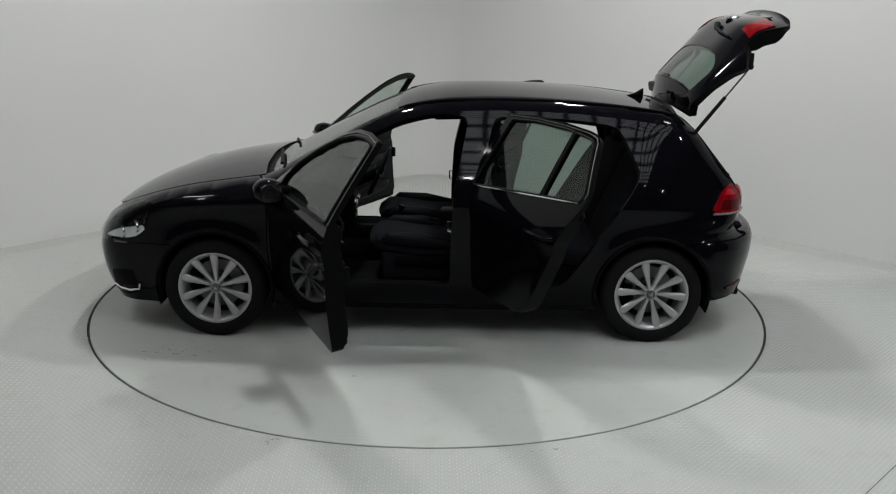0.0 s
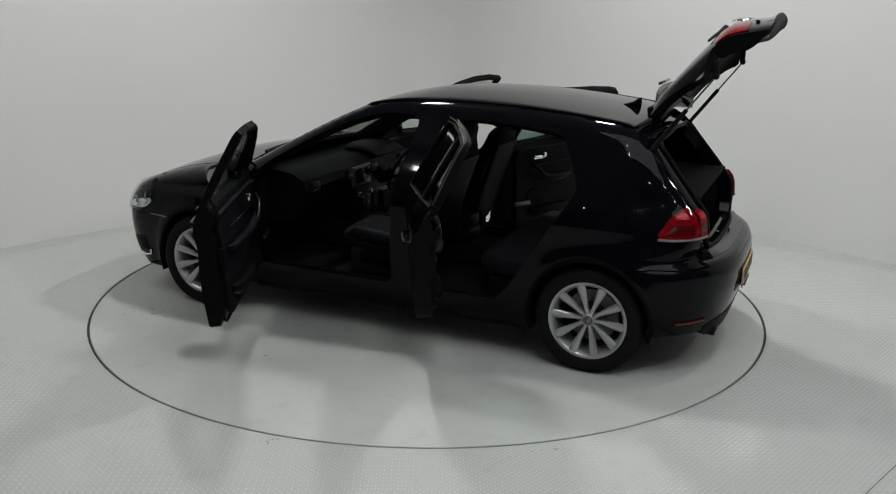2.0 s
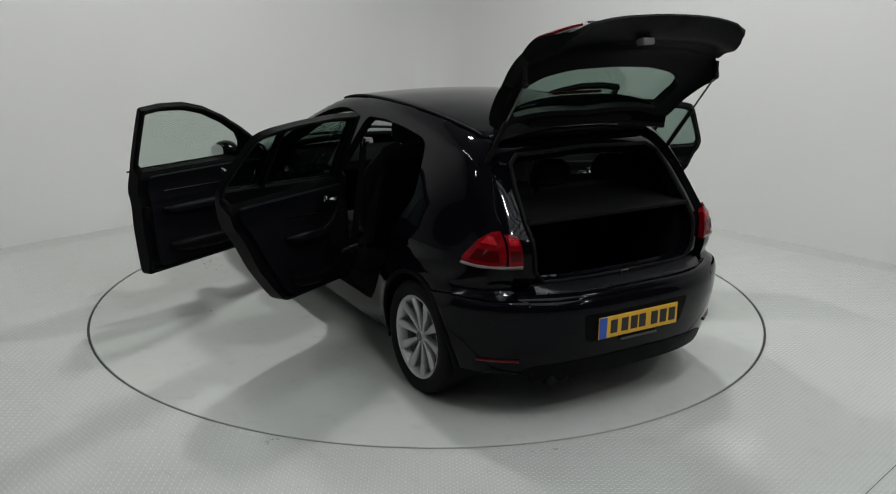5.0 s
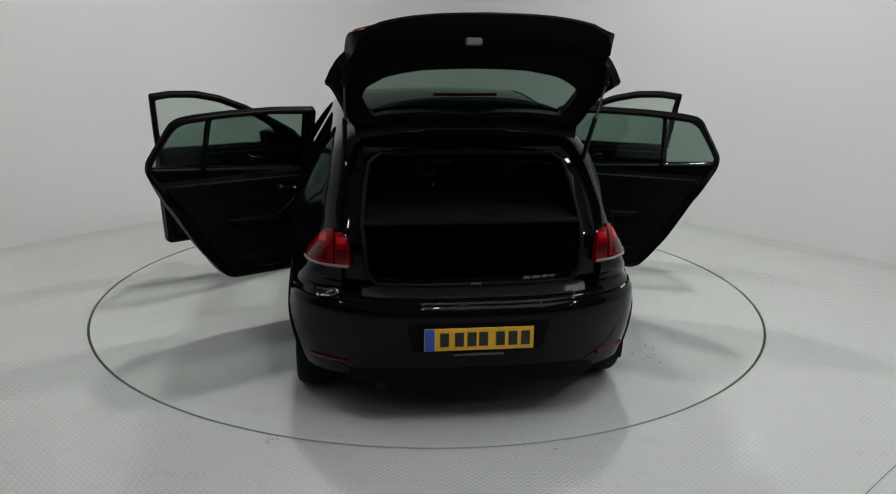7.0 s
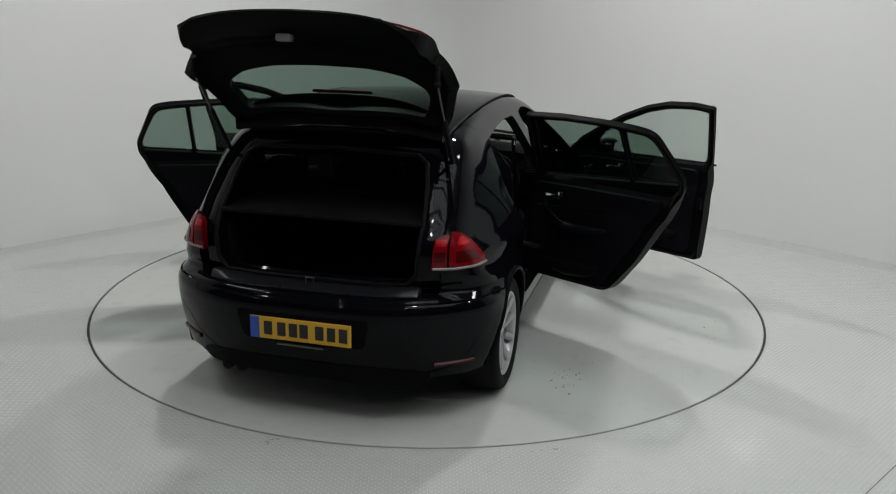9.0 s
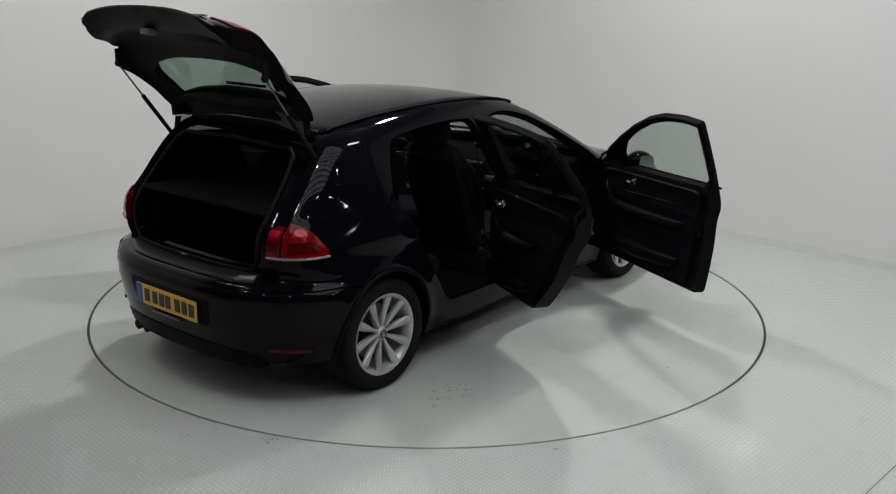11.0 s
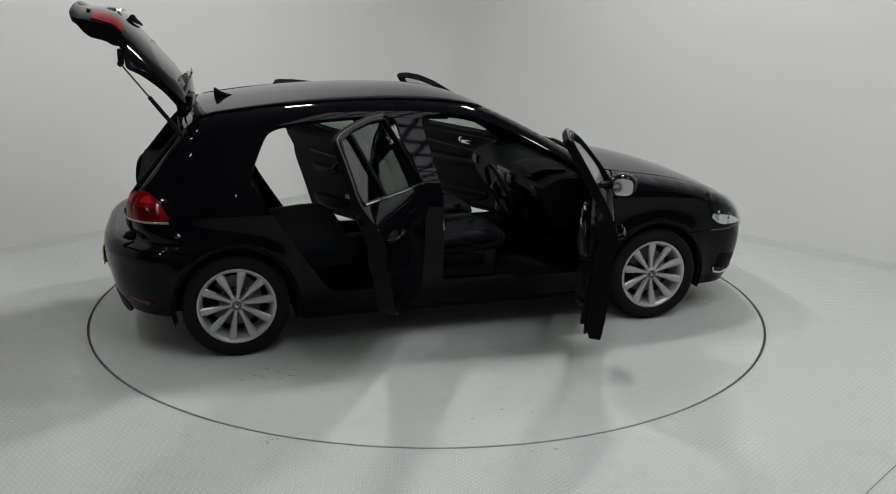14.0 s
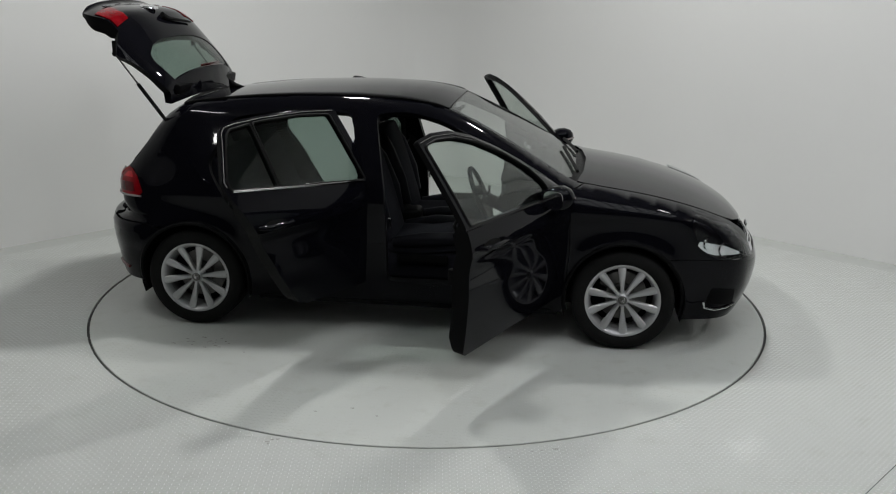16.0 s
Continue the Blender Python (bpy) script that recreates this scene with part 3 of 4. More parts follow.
    part("handle_cup", local(sheet(cup, s=s, thick=0.004, step=0.03, grow=0.0015)), SEAL, d)
    # hinge edge: check strap, latch and weather seal
    part("check_strap", local(box(*sorted((hx - 0.10, hx + 0.06)), *sy(0.70, 0.715), 0.52, 0.55, 0.004)), STEEL, d)
    xe = -0.135 if front else None
    if front:
        part("latch", local(box(xe - 0.02, xe + 0.012, *sy(0.74, 0.78), 0.66, 0.74, 0.006)), TRIM, d)
    mid = np.mean(np.array(outline), 0)
    edge = np.array(spread([tuple(mid + (np.array(p) - mid) * 0.95) for p in outline], 0.05))
    seal = on_side(edge, 0.0, s)
    seal[:, 1] -= s * np.where(seal[:, 2] > 1.0, 0.036, 0.085)
    part("weather_seal", local(tube([tuple(v) for v in seal], 0.009, 6, closed=True)), SEAL, d)
    if front:
        mirror(d, s, hinge)
    return d


def mirror(d, s, hinge):
    """Rounded door mirror on a short foot."""
    base = Vector((0.68, s * 0.86, 0.94)) - hinge
    secs = []
    for t, w, h in ((-0.05, 0.028, 0.02), (-0.01, 0.052, 0.045), (0.03, 0.070, 0.064), (0.075, 0.074, 0.070), (0.115, 0.060, 0.060), (0.142, 0.032, 0.036), (0.15, 0.011, 0.015)):
        secs.append([base + Vector((a + 0.02 * t, s * t, b + 0.03)) for a, b in ring_of(w, h, 20, 2.6)])
    part("mirror_housing", loft(secs), PAINT, d, "gloss black door mirror housing")
    pane = [base + Vector((-0.073, s * (0.065 + a), 0.03 + b)) for a, b in ring_of(0.058, 0.05, 20, 3)]
    pane2 = [p + Vector((-0.004, 0, 0)) for p in pane]
    part("mirror_glass", loft([pane, pane2]), CHROME, d)
    sig = tube([base + Vector((0.074, s * 0.04, 0.02)), base + Vector((0.074, s * 0.09, 0.022)), base + Vector((0.056, s * 0.135, 0.03))], 0.007, 6)
    part("indicator", sig, CLEARLENS, d)


FRONT_ANGLE, REAR_ANGLE = 64.5, 61.5
for s in (1, -1):
    build_shell(s)
for s in (1, -1):
    door(s, True)
    door(s, False)


def both(line):
    """An outline from one half's line, mirrored in the car's middle (y is the second number)."""
    return line + [(x, -y) for x, y in reversed(line)]


def build_top():
    bl = [(x, bonnet_y(x) - 0.004) for x in np.linspace(1.02, 1.90, 90)] + [(1.97, 0.50), (2.015, 0.40), (2.05, 0.25), (2.06, 0.1)]
    bl = [(1.08, 0.02), (1.06, 0.4)] + bl
    part("bonnet", sheet(both(bl), fn=on_top, thick=0.015, step=0.04), PAINT, car)
    ws = [(0.235, 0.02), (0.235, 0.535), (0.42, 0.565), (0.62, 0.60), (0.85, 0.65), (0.955, 0.672), (0.985, 0.60), (1.005, 0.40), (1.015, 0.02)]
    part("windscreen", sheet(both(ws), fn=on_top, thick=0.005, step=0.06, grow=-0.006), CLEAR, car)
    roof = [(0.24, 0.02), (0.23, 0.53), (0.15, 0.542), (-1.44, 0.542), (-1.46, 0.5), (-1.50, 0.02)]
    part("roof", sheet(both(roof), fn=on_top, thick=0.03, step=0.032, lining=1), [PAINT, TRIM], car)
    for s in (1, -1):
        ditch = [tuple(xyz(on_top, x, s * 0.543, -0.001)) for x in np.linspace(0.20, -1.42, 60)]
        part("roof_ditch", tube(ditch, 0.006, 6), SEAL, car)
    cowl = [(0.94, 0.02), (0.92, 0.64), (1.06, 0.67), (1.09, 0.4), (1.11, 0.02)]
    part("cowl", sheet(both(cowl), fn=on_top, thick=0.02, step=0.05, grow=-0.022), TRIM, car)
    for y0, y1 in ((0.10, 0.62), (-0.50, 0.02)):
        pts = []
        for t in np.linspace(0, 1, 10):
            x, y = 1.02 - 0.09 * t, y0 + (y1 - y0) * t
            p = xyz(on_top, x, y, 0.012)
            pts.append(tuple(p))
        part("wiper", tube(pts, 0.011, 6), SEAL, car)
    # shark fin aerial
    secs = []
    for k, (x, w, zb, zt) in enumerate(((-1.245, 0.004, 0.0, 0.004), (-1.275, 0.016, 0.0, 0.016), (-1.31, 0.020, 0.0, 0.034), (-1.335, 0.016, 0.0, 0.055), (-1.352, 0.010, 0.0, 0.066), (-1.358, 0.006, 0.0, 0.064), (-1.352, 0.004, 0.0, 0.01))):
        z = float(TOP(x)) - 0.004
        secs.append([(x, a, z + (zb + zt) / 2 + b) for a, b in ring_of(w, max((zt - zb) / 2, 0.002), 14, 2)])
    part("roof_aerial", loft(secs), TRIM, car, "black shark fin roof aerial")


def build_front():
    fl = [(0.005, 0.19), (NOSE_Y, 0.19), (NOSE_Y, 0.57), (0.56, 0.575), (0.4, 0.58), (0.005, 0.58)]
    mirrored = fl + [(-y, z) for y, z in reversed(fl)]
    grille = rounded([(-0.5, 0.25), (0.5, 0.25), (0.46, 0.39), (-0.46, 0.39)], 0.03)
    part("front_bumper", sheet(mirrored, [grille], fn=on_front, thick=0.015, step=0.04), PAINT, car)
    part("lower_grille", sheet(grille, fn=on_front, thick=0.01, step=0.05, grow=-0.03), SEAL, car)
    up = [(0.56, 0.585), (0.56, 0.635), (0.3, 0.65), (-0.3, 0.65), (-0.56, 0.635), (-0.56, 0.585)]
    part("upper_grille", sheet(up, fn=on_front, thick=0.02, step=0.04, grow=-0.02), GLOSSTRIM, car)
    for z in (0.598, 0.632):
        pts = [tuple(xyz(on_front, y, z, -0.012)) for y in np.linspace(-0.56, 0.56, 24)]
        part("grille_bar", tube(pts, 0.006, 6), CHROME, car)
    badge = lathe([(0.0, 0.004), (0.026, 0.004), (0.032, 0.007), (0.035, 0.0)], 28, "x")
    part("front_badge", badge, CHROME, car, m=Matrix.Translation(xyz(on_front, 0.0, 0.60, 0.0)))
    for s in (1, -1):
        lamp = nose_edge(0.578, 0.635, 6) + [(x, z - 0.006) for x, z in bonnet_edge(1.93, 1.70, 8)] + [(1.685, 0.765), (1.715, 0.70), (1.77, 0.62), (1.84, 0.584)]
        hl = part("headlamp", sheet(lamp, s=s, thick=0.003, step=0.03, grow=0.016), LENS, car, "clear headlamp with bright reflectors")
        part("lamp_bezel", sheet(lamp, s=s, thick=0.01, step=0.03, grow=0.003), GLOSSTRIM, hl)
        cx, cz = 1.80, 0.655
        part("reflector", sheet([(cx + (x - cx) * 0.66, cz - 0.026 + (z - cz) * 0.30) for x, z in lamp], s=s, thick=0.006, step=0.03, grow=0.008), SILVERLAMP, hl)
        inner = [(s * y, z) for y, z in ((0.605, 0.58), (0.605, 0.635), (0.565, 0.635), (0.535, 0.62), (0.56, 0.585))]
        part("headlamp_inner", sheet(inner, fn=on_front, thick=0.02, step=0.03, grow=0.003), SILVERLAMP, hl)
        for x, z, r in ((1.87, 0.64, 0.036), (1.78, 0.675, 0.036)):
            p = xyz(on_side, x, z, 0.0)
            bowl = lathe([(0.0, -0.02), (r * 0.5, -0.012), (r, 0.01), (r * 1.1, 0.012), (r * 1.12, 0.0)], 24)
            part("projector", bowl, CHROME, hl, m=Matrix.Translation((p[0], s * (p[1] - 0.005), p[2])) @ Matrix.Rotation(radians(-s * 45), 4, "Z") @ (Matrix.Identity(4) if s > 0 else Matrix.Rotation(math.pi, 4, "Z")))
        # fog lamp recess and its bright blade
        fog = rounded([(1.97, 0.28), (1.975, 0.385), (1.83, 0.40), (1.80, 0.30)], 0.02)
        part("fog_recess", sheet(fog, s=s, thick=0.01, step=0.03, grow=0.003), TRIM, car)
        blade = [tuple(on_side(np.array([[x, z]]), 0.006, s)[0]) for x, z in ((1.79, 0.31), (1.80, 0.272), (1.86, 0.258), (1.93, 0.264), (1.985, 0.282))]
        part("bumper_blade", tube(blade, 0.007, 6), CHROME, car)


def build_rear():
    h = [(0.005, 0.26), (TAIL_Y, 0.26), (TAIL_Y, 0.64), (0.005, 0.64)]
    part("rear_bumper", sheet(h + [(-y, z) for y, z in reversed(h)], fn=on_rear, thick=0.02, step=0.04), PAINT, car)
    low = [(0.005, 0.222), (0.56, 0.222), (0.60, 0.245), (0.60, 0.285), (0.54, 0.305), (0.35, 0.318), (0.005, 0.32)]
    part("rear_valance", sheet(low + [(-y, z) for y, z in reversed(low)], fn=on_rear, thick=0.01, step=0.05, grow=0.004), TRIM, car)
    # ring round the boot opening
    outer = [(0.005, 0.68), (0.64, 0.68), (0.64, 0.95), (0.645, 1.03), (0.625, 1.12), (0.59, 1.24), (0.545, 1.325), (0.005, 1.345)]
    hole = [(0.0, 0.705), (0.46, 0.705), (0.505, 0.76), (0.515, 0.88), (0.52, 0.98), (0.50, 1.14), (0.475, 1.24), (0.42, 1.275), (0.0, 1.29)]
    hole = hole + [(-y, z) for y, z in reversed(hole[1:-1])]
    part("boot_frame", sheet(outer + [(-y, z) for y, z in reversed(outer)], [hole], fn=on_rear, thick=0.06, step=0.035, grow=-0.035), PAINT, car)
    seal = [tuple(v) for v in on_rear(np.array(spread([(y * 1.02, z) for y, z in hole], 0.05)), -0.028)]
    part("boot_seal", tube(seal, 0.011, 6, closed=True), SEAL, car)
    ledge, plate = [], []
    for y in np.linspace(-0.64, 0.64, 23):
        x = float(xyz(on_rear, y, 0.638)[0])
        ledge.append([(x + 0.001, y, 0.634), (x + 0.006, y, 0.650), (x + 0.022, y, 0.662), (x + 0.06, y, 0.668), (-1.86, y, 0.670), (-1.86, y, 0.60), (x + 0.03, y, 0.60)])
    for y in np.linspace(-0.54, 0.54, 19):
        x = float(xyz(on_rear, y, 0.638)[0])
        plate.append([(x + 0.05, y, 0.662), (x + 0.055, y, 0.674), (max(-1.905, x + 0.075), y, 0.700), (-1.86, y, 0.698), (-1.86, y, 0.66)])
    part("bumper_ledge", loft(ledge), PAINT, car)
    part("boot_sill", loft(plate), BOOTSILL, car, "grey plastic boot sill")
    part("lock_striker", tube([(-1.935, -0.02, 0.69), (-1.935, -0.02, 0.715), (-1.935, 0.02, 0.715), (-1.935, 0.02, 0.69)], 0.005, 6), STEEL, car)
    for s in (1, -1):
        lamp = [(-1.675, 0.80), (-1.655, 0.825), (-1.71, 0.915), (-1.755, 0.955)] + tail_edge(0.965, 0.79, 8, 0.66)
        tl = part("tail_lamp", sheet(lamp, s=s, thick=0.03, step=0.025, grow=0.006), REDLENS, car, "red wrap-round tail lamp with a clear strip")
        back = [(s * y, z) for y, z in ((0.662, 0.79), (0.662, 0.95), (0.63, 0.955), (0.605, 0.935), (0.595, 0.79))]
        part("tail_lamp_back", sheet(back, fn=on_rear, thick=0.03, step=0.025, grow=0.006), REDLENS, tl)
        pts = [tuple(on_side(np.array([[x, 0.80]]), 0.008, s)[0]) for x in np.linspace(-1.66, -1.78, 5)] + [(*xyz(on_rear, y, 0.80, 0.008)[:1], s * y, 0.80) for y in (0.69, 0.64, 0.60)]
        part("clear_strip", tube(pts, 0.007, 6, flat=1.0), CLEARLENS, tl)
        # bright patches are painted highlights, dark ones a deeper red of the lens
        for z0, z1, m_ in ((0.905, 0.938, REDBRIGHT), (0.825, 0.878, REDDARK)):
            seg = [(-1.695 - (z0 - 0.80) * 0.35, z0), (-1.695 - (z1 - 0.80) * 0.42, z1)] + tail_edge(z1, z0, 4, 0.69)
            part("lens_tone_patch", sheet(seg, s=s, thick=0.004, step=0.025, grow=0.0075), m_, tl)
        for y0, y1, z0, z1, m_ in ((0.607, 0.655, 0.83, 0.88, REDDARK), (0.612, 0.655, 0.905, 0.935, REDBRIGHT)):
            seg = [(s * y0, z0), (s * y1, z0), (s * y1, z1), (s * y0, z1)]
            part("lens_tone_patch", sheet(seg, fn=on_rear, thick=0.004, step=0.025, grow=0.0075), m_, tl)
        refl = [tuple(on_side(np.array([[x, 0.335]]), 0.001, s)[0]) for x in (-1.78, -1.81)] + [(*xyz(on_rear, y, 0.335, 0.001)[:1], s * y, 0.335) for y in (0.70, 0.62)]
        part("rear_reflector", tube(refl, 0.012, 8, flat=0.7), REDDARK, car)
    # twin tail pipes under the valance, plain dark, a dark disc in each mouth
    for y in (0.375, 0.455):
        pipe = part("tail_pipe", tube([(-1.70, y, 0.225), (-1.86, y, 0.222), (-1.958, y, 0.218)], [0.024, 0.028, 0.028], 14), SEAL, car, "dark round tail pipe")
        part("pipe_mouth", lathe([(0.0, -0.002), (0.020, -0.002), (0.025, 0.0), (0.0, 0.001)], 14, "x"), SEAL, pipe, m=Matrix.Translation((-1.960, y, 0.218)))
    build_plate()


def build_plate():
    px = float(xyz(on_rear, 0.26, 0.485)[0]) - 0.012
    px = min(px, -2.058)
    recess = [(-0.31, 0.415), (0.31, 0.415), (0.34, 0.565), (-0.34, 0.565)]
    part("plate_recess", sheet(rounded(recess, 0.03), fn=on_rear, thick=0.01, step=0.05, grow=0.002), TRIM, car)
    plate = part("number_plate", box(px - 0.006, px, -0.26, 0.26, 0.43, 0.541, 0.002, 1), YELLOW, car, "yellow number plate with a blue end band")
    part("plate_band", box(px - 0.0085, px - 0.005, 0.212, 0.258, 0.432, 0.539), BLUE, plate)
    # seven plain bars in place of the characters
    for k, y in enumerate((0.165, 0.095, 0.035, -0.02, -0.10, -0.16, -0.22)):
        part("plate_bar", box(px - 0.009, px - 0.005, y - 0.021, y + 0.021, 0.452, 0.52), INK, plate)
    part("plate_lamp", box(px - 0.012, px + 0.02, -0.12, 0.12, 0.405, 0.417, 0.003), STEEL, car)


GATE_HINGE, GATE_ANGLE = Vector((-1.47, 0, 1.38)), 98.3


def build_tailgate():
    """Modelled shut about its hinge line, then swung up."""
    m = Matrix.Translation(GATE_HINGE) @ Matrix.Rotation(radians(GATE_ANGLE), 4, "Y")
    off = Matrix.Translation(-GATE_HINGE)

    def local(bm):
        bm.transform(off)
        return bm
    half = [(0.005, 0.676), (0.46, 0.682), (0.535, 0.700), (0.57, 0.745), (0.588, 0.80), (0.597, 0.90), (0.603, 0.975), (0.645, 0.992), (0.692, 1.012), (0.690, 1.03), (0.662, 1.10), (0.628, 1.20), (0.60, 1.275), (0.57, 1.315), (0.005, 1.335)]
    pane = [(0.0, 1.092), (0.25, 1.098), (0.42, 1.115), (0.515, 1.15), (0.53, 1.19), (0.495, 1.275), (0.47, 1.302), (0.0, 1.318)]
    pane = rounded(pane + [(-y, z) for y, z in reversed(pane[1:-1])], 0.02)

    def padded(p, g):
        lip = ease((p[:, 2] - 0.66) / 0.15)
        q = p - g * (0.010 + 0.042 * lip)[:, None]
        q[:, 0] += 0.040 * np.clip((0.99 - p[:, 2]) / 0.05, 0, 1) * lip
        return q
    gate = part("tailgate", local(sheet(half + [(-y, z) for y, z in reversed(half)], [pane], fn=on_rear, thick=0.03, step=0.035, inner=padded, lining=1)), [PAINT, TRIM], car, m=m)
    part("rear_window", local(sheet(pane, fn=on_rear, thick=0.005, step=0.06, grow=-0.004)), TINT, gate)
    # spoiler lip and its cheeks
    sp = []
    for y in np.linspace(-0.55, 0.55, 17):
        k = abs(y) / 0.55
        zt, x0, x1 = 1.366 - 0.055 * k * k, -1.476 + 0.05 * k * k, -1.628 + 0.10 * k ** 3
        sp.append([(x0, y, zt + 0.012), (x0 - 0.06, y, zt + 0.004), (x1, y, zt - 0.022), (x1 - 0.004, y, zt - 0.032), (x1 + 0.012, y, zt - 0.042), (x0 - 0.06, y, zt - 0.045), (x0, y, zt - 0.03)])
    part("spoiler", local(loft(sp)), PAINT, gate, "gloss black roof spoiler")
    part("header_lining", local(box(-1.545, -1.48, -0.50, 0.50, 1.305, 1.35, 0.012, 2)), TRIM, gate)
    hood = [(-1.485 + 0.045 * (y / 0.58) ** 2, y, float(xyz(on_top, -1.44, y)[2]) - 0.012) for y in np.linspace(-0.52, 0.52, 13)]
    part("hinge_cover", tube(hood, 0.015, 8), SEAL, car)
    part("brake_lamp", local(box(-1.652, -1.636, -0.16, 0.16, 1.335, 1.345, 0.003)), REDDARK, gate)
    wp = [tuple(xyz(on_rear, y, z, 0.016)) for y, z in ((0.0, 0.975), (0.05, 1.0), (0.2, 1.015), (0.38, 1.02))]
    part("rear_wiper", local(tube(wp, [0.022, 0.014, 0.010, 0.007], 8)), SEAL, gate)
    for s in (1, -1):
        lamp = [(s * y, z) for y, z in ((0.395, 0.795), (0.565, 0.795), (0.585, 0.96), (0.43, 0.95))]
        part("tail_lamp_inner", local(sheet(lamp, fn=on_rear, thick=0.02, step=0.03, grow=0.006)), REDLENS, gate)
    badge = lathe([(0.0, -0.012), (0.05, -0.010), (0.058, -0.006), (0.062, 0.004)], 28, "x")
    part("rear_badge", badge, CHROME, gate, m=Matrix.Translation(Vector(xyz(on_rear, 0.0, 0.88, 0.004)) - GATE_HINGE))
    for y in (0.33, -0.33):
        part("model_lettering", local(box(*(lambda x: (x - 0.004, x + 0.004))(float(xyz(on_rear, y, 0.765)[0]) - 0.002), y - 0.07, y + 0.07, 0.755, 0.775)), CHROME, gate)
    grip = box(-1.865, -1.832, 0.015, 0.085, 0.745, 0.80, 0.008, 2)
    part("pull_grip", local(grip), GREYPLASTIC, gate, "grey recessed pull grip")
    for s in (1, -1):
        low, high = GATE_STRUT
        # gas strut between the frame and the raised gate
        a = Vector((low[0], s * low[1], low[2]))
        b = Vector((high[0], s * high[1], high[2]))
        mid = a + (b - a) * 0.56
        st = part("gas_strut", tube([a, mid], 0.012, 10), SEAL, car)
        part("strut_rod", tube([mid, b], 0.005, 8), STEEL, st)
        part("strut_bracket", box(b.x - 0.012, b.x + 0.02, b.y - 0.010, b.y + 0.010, b.z - 0.005, b.z + 0.08, 0.006), SEAL, st)
        part("strut_end", lathe([(0.0, -0.018), (0.014, -0.012), (0.018, 0.0), (0.014, 0.012), (0.0, 0.018)], 12), SEAL, st, m=Matrix.Translation(b))


GATE_STRUT = ((-1.55, 0.60, 1.24), (-1.855, 0.605, 1.65))
build_top()
build_front()
build_rear()
build_tailgate()
# ---------------------------------------------------------------- wheels
def build_wheel():
    """One alloy wheel, its face towards +y: ten flared spokes, five bolts, tyre with rounded shoulders."""
    w = new("wheel")
    tyre = [(0.219, -0.095), (0.235, -0.108), (0.272, -0.112), (0.293, -0.103), (0.302, -0.088), (0.3045, -0.04), (0.3045, 0.04), (0.302, 0.088), (0.293, 0.103), (0.272, 0.112), (0.235, 0.108), (0.219, 0.095)]
    part("tyre", lathe(tyre, 64, closed=True), RUBBER, w)
    rim = [(0.205, -0.09), (0.190, -0.06), (0.186, 0.04), (0.196, 0.078), (0.204, 0.090), (0.212, 0.098), (0.222, 0.100), (0.226, 0.094), (0.222, 0.085), (0.214, 0.06), (0.214, -0.08)]
    part("rim", lathe(rim, 64, closed=True), ALLOY, w)
    barrel = lathe([(0.19, -0.085), (0.188, 0.05)], 48)
    part("barrel", barrel, ALLOYDARK, w)
    part("brake_disc", lathe([(0.0, 0.0), (0.075, 0.0), (0.08, -0.02), (0.15, -0.02), (0.15, -0.04), (0.0, -0.04)], 40), STEEL, w)
    secs = []
    for a in np.linspace(radians(-30), radians(30), 7):
        c, s_ = math.cos(a), math.sin(a)
        secs.append([(r * c, y, r * s_) for r, y in ((0.10, 0.008), (0.165, 0.008), (0.165, -0.06), (0.10, -0.06))])
    cal = loft(secs)
    part("caliper", cal, TRIM, w)
    back = lathe([(0.0, -0.07), (0.19, -0.07)], 40)
    part("dust_shield", back, SEAL, w)
    for k in range(10):
        a = radians(36 * k + 18)
        secs = []
        for r, hw, y, t in ((0.034, 0.0105, 0.070, 0.03), (0.075, 0.0115, 0.074, 0.03), (0.12, 0.0175, 0.080, 0.026), (0.165, 0.0225, 0.088, 0.022), (0.190, 0.0245, 0.093, 0.018), (0.206, 0.0215, 0.095, 0.016)):
            secs.append([(r, y, -hw * 0.72), (r, y + 0.003, 0.0), (r, y, hw * 0.72), (r, y - 0.006, hw), (r, y - t, hw * 0.9), (r, y - t, -hw * 0.9), (r, y - 0.006, -hw)])
        part("spoke", loft(secs), ALLOY, w, m=Matrix.Rotation(a, 4, "Y"))
    hub = lathe([(0.0, 0.083), (0.028, 0.083), (0.033, 0.078), (0.036, 0.072), (0.043, 0.066), (0.047, 0.052), (0.047, 0.03), (0.0, 0.03)], 40)
    part("hub", hub, ALLOY, w)
    cap = lathe([(0.0, 0.0875), (0.024, 0.087), (0.027, 0.083)], 28)
    cap_ob = part("hub_cap", cap, STEEL, w)
    emblem = bmesh.new()
    for x0, x1 in ((-0.014, -0.005), (0.014, 0.005), (0.005, 0.0), (-0.005, 0.0)):
        tube([(x0, 0.088, 0.014 if abs(x0) > 0.01 else -0.012), (x1, 0.088, -0.012 if abs(x0) > 0.01 else 0.004)], 0.002, 5, emblem)
    part("emblem", emblem, CHROME, w)
    for k in range(5):
        a = radians(72 * k + 90)
        part("wheel_bolt", lathe([(0.0, 0.062), (0.009, 0.062), (0.010, 0.058), (0.010, 0.04)], 8), CHROME, w, m=Matrix.Translation((0.053 * math.cos(a), 0.006, 0.053 * math.sin(a))))
    return w


first = build_wheel()
first.parent = car
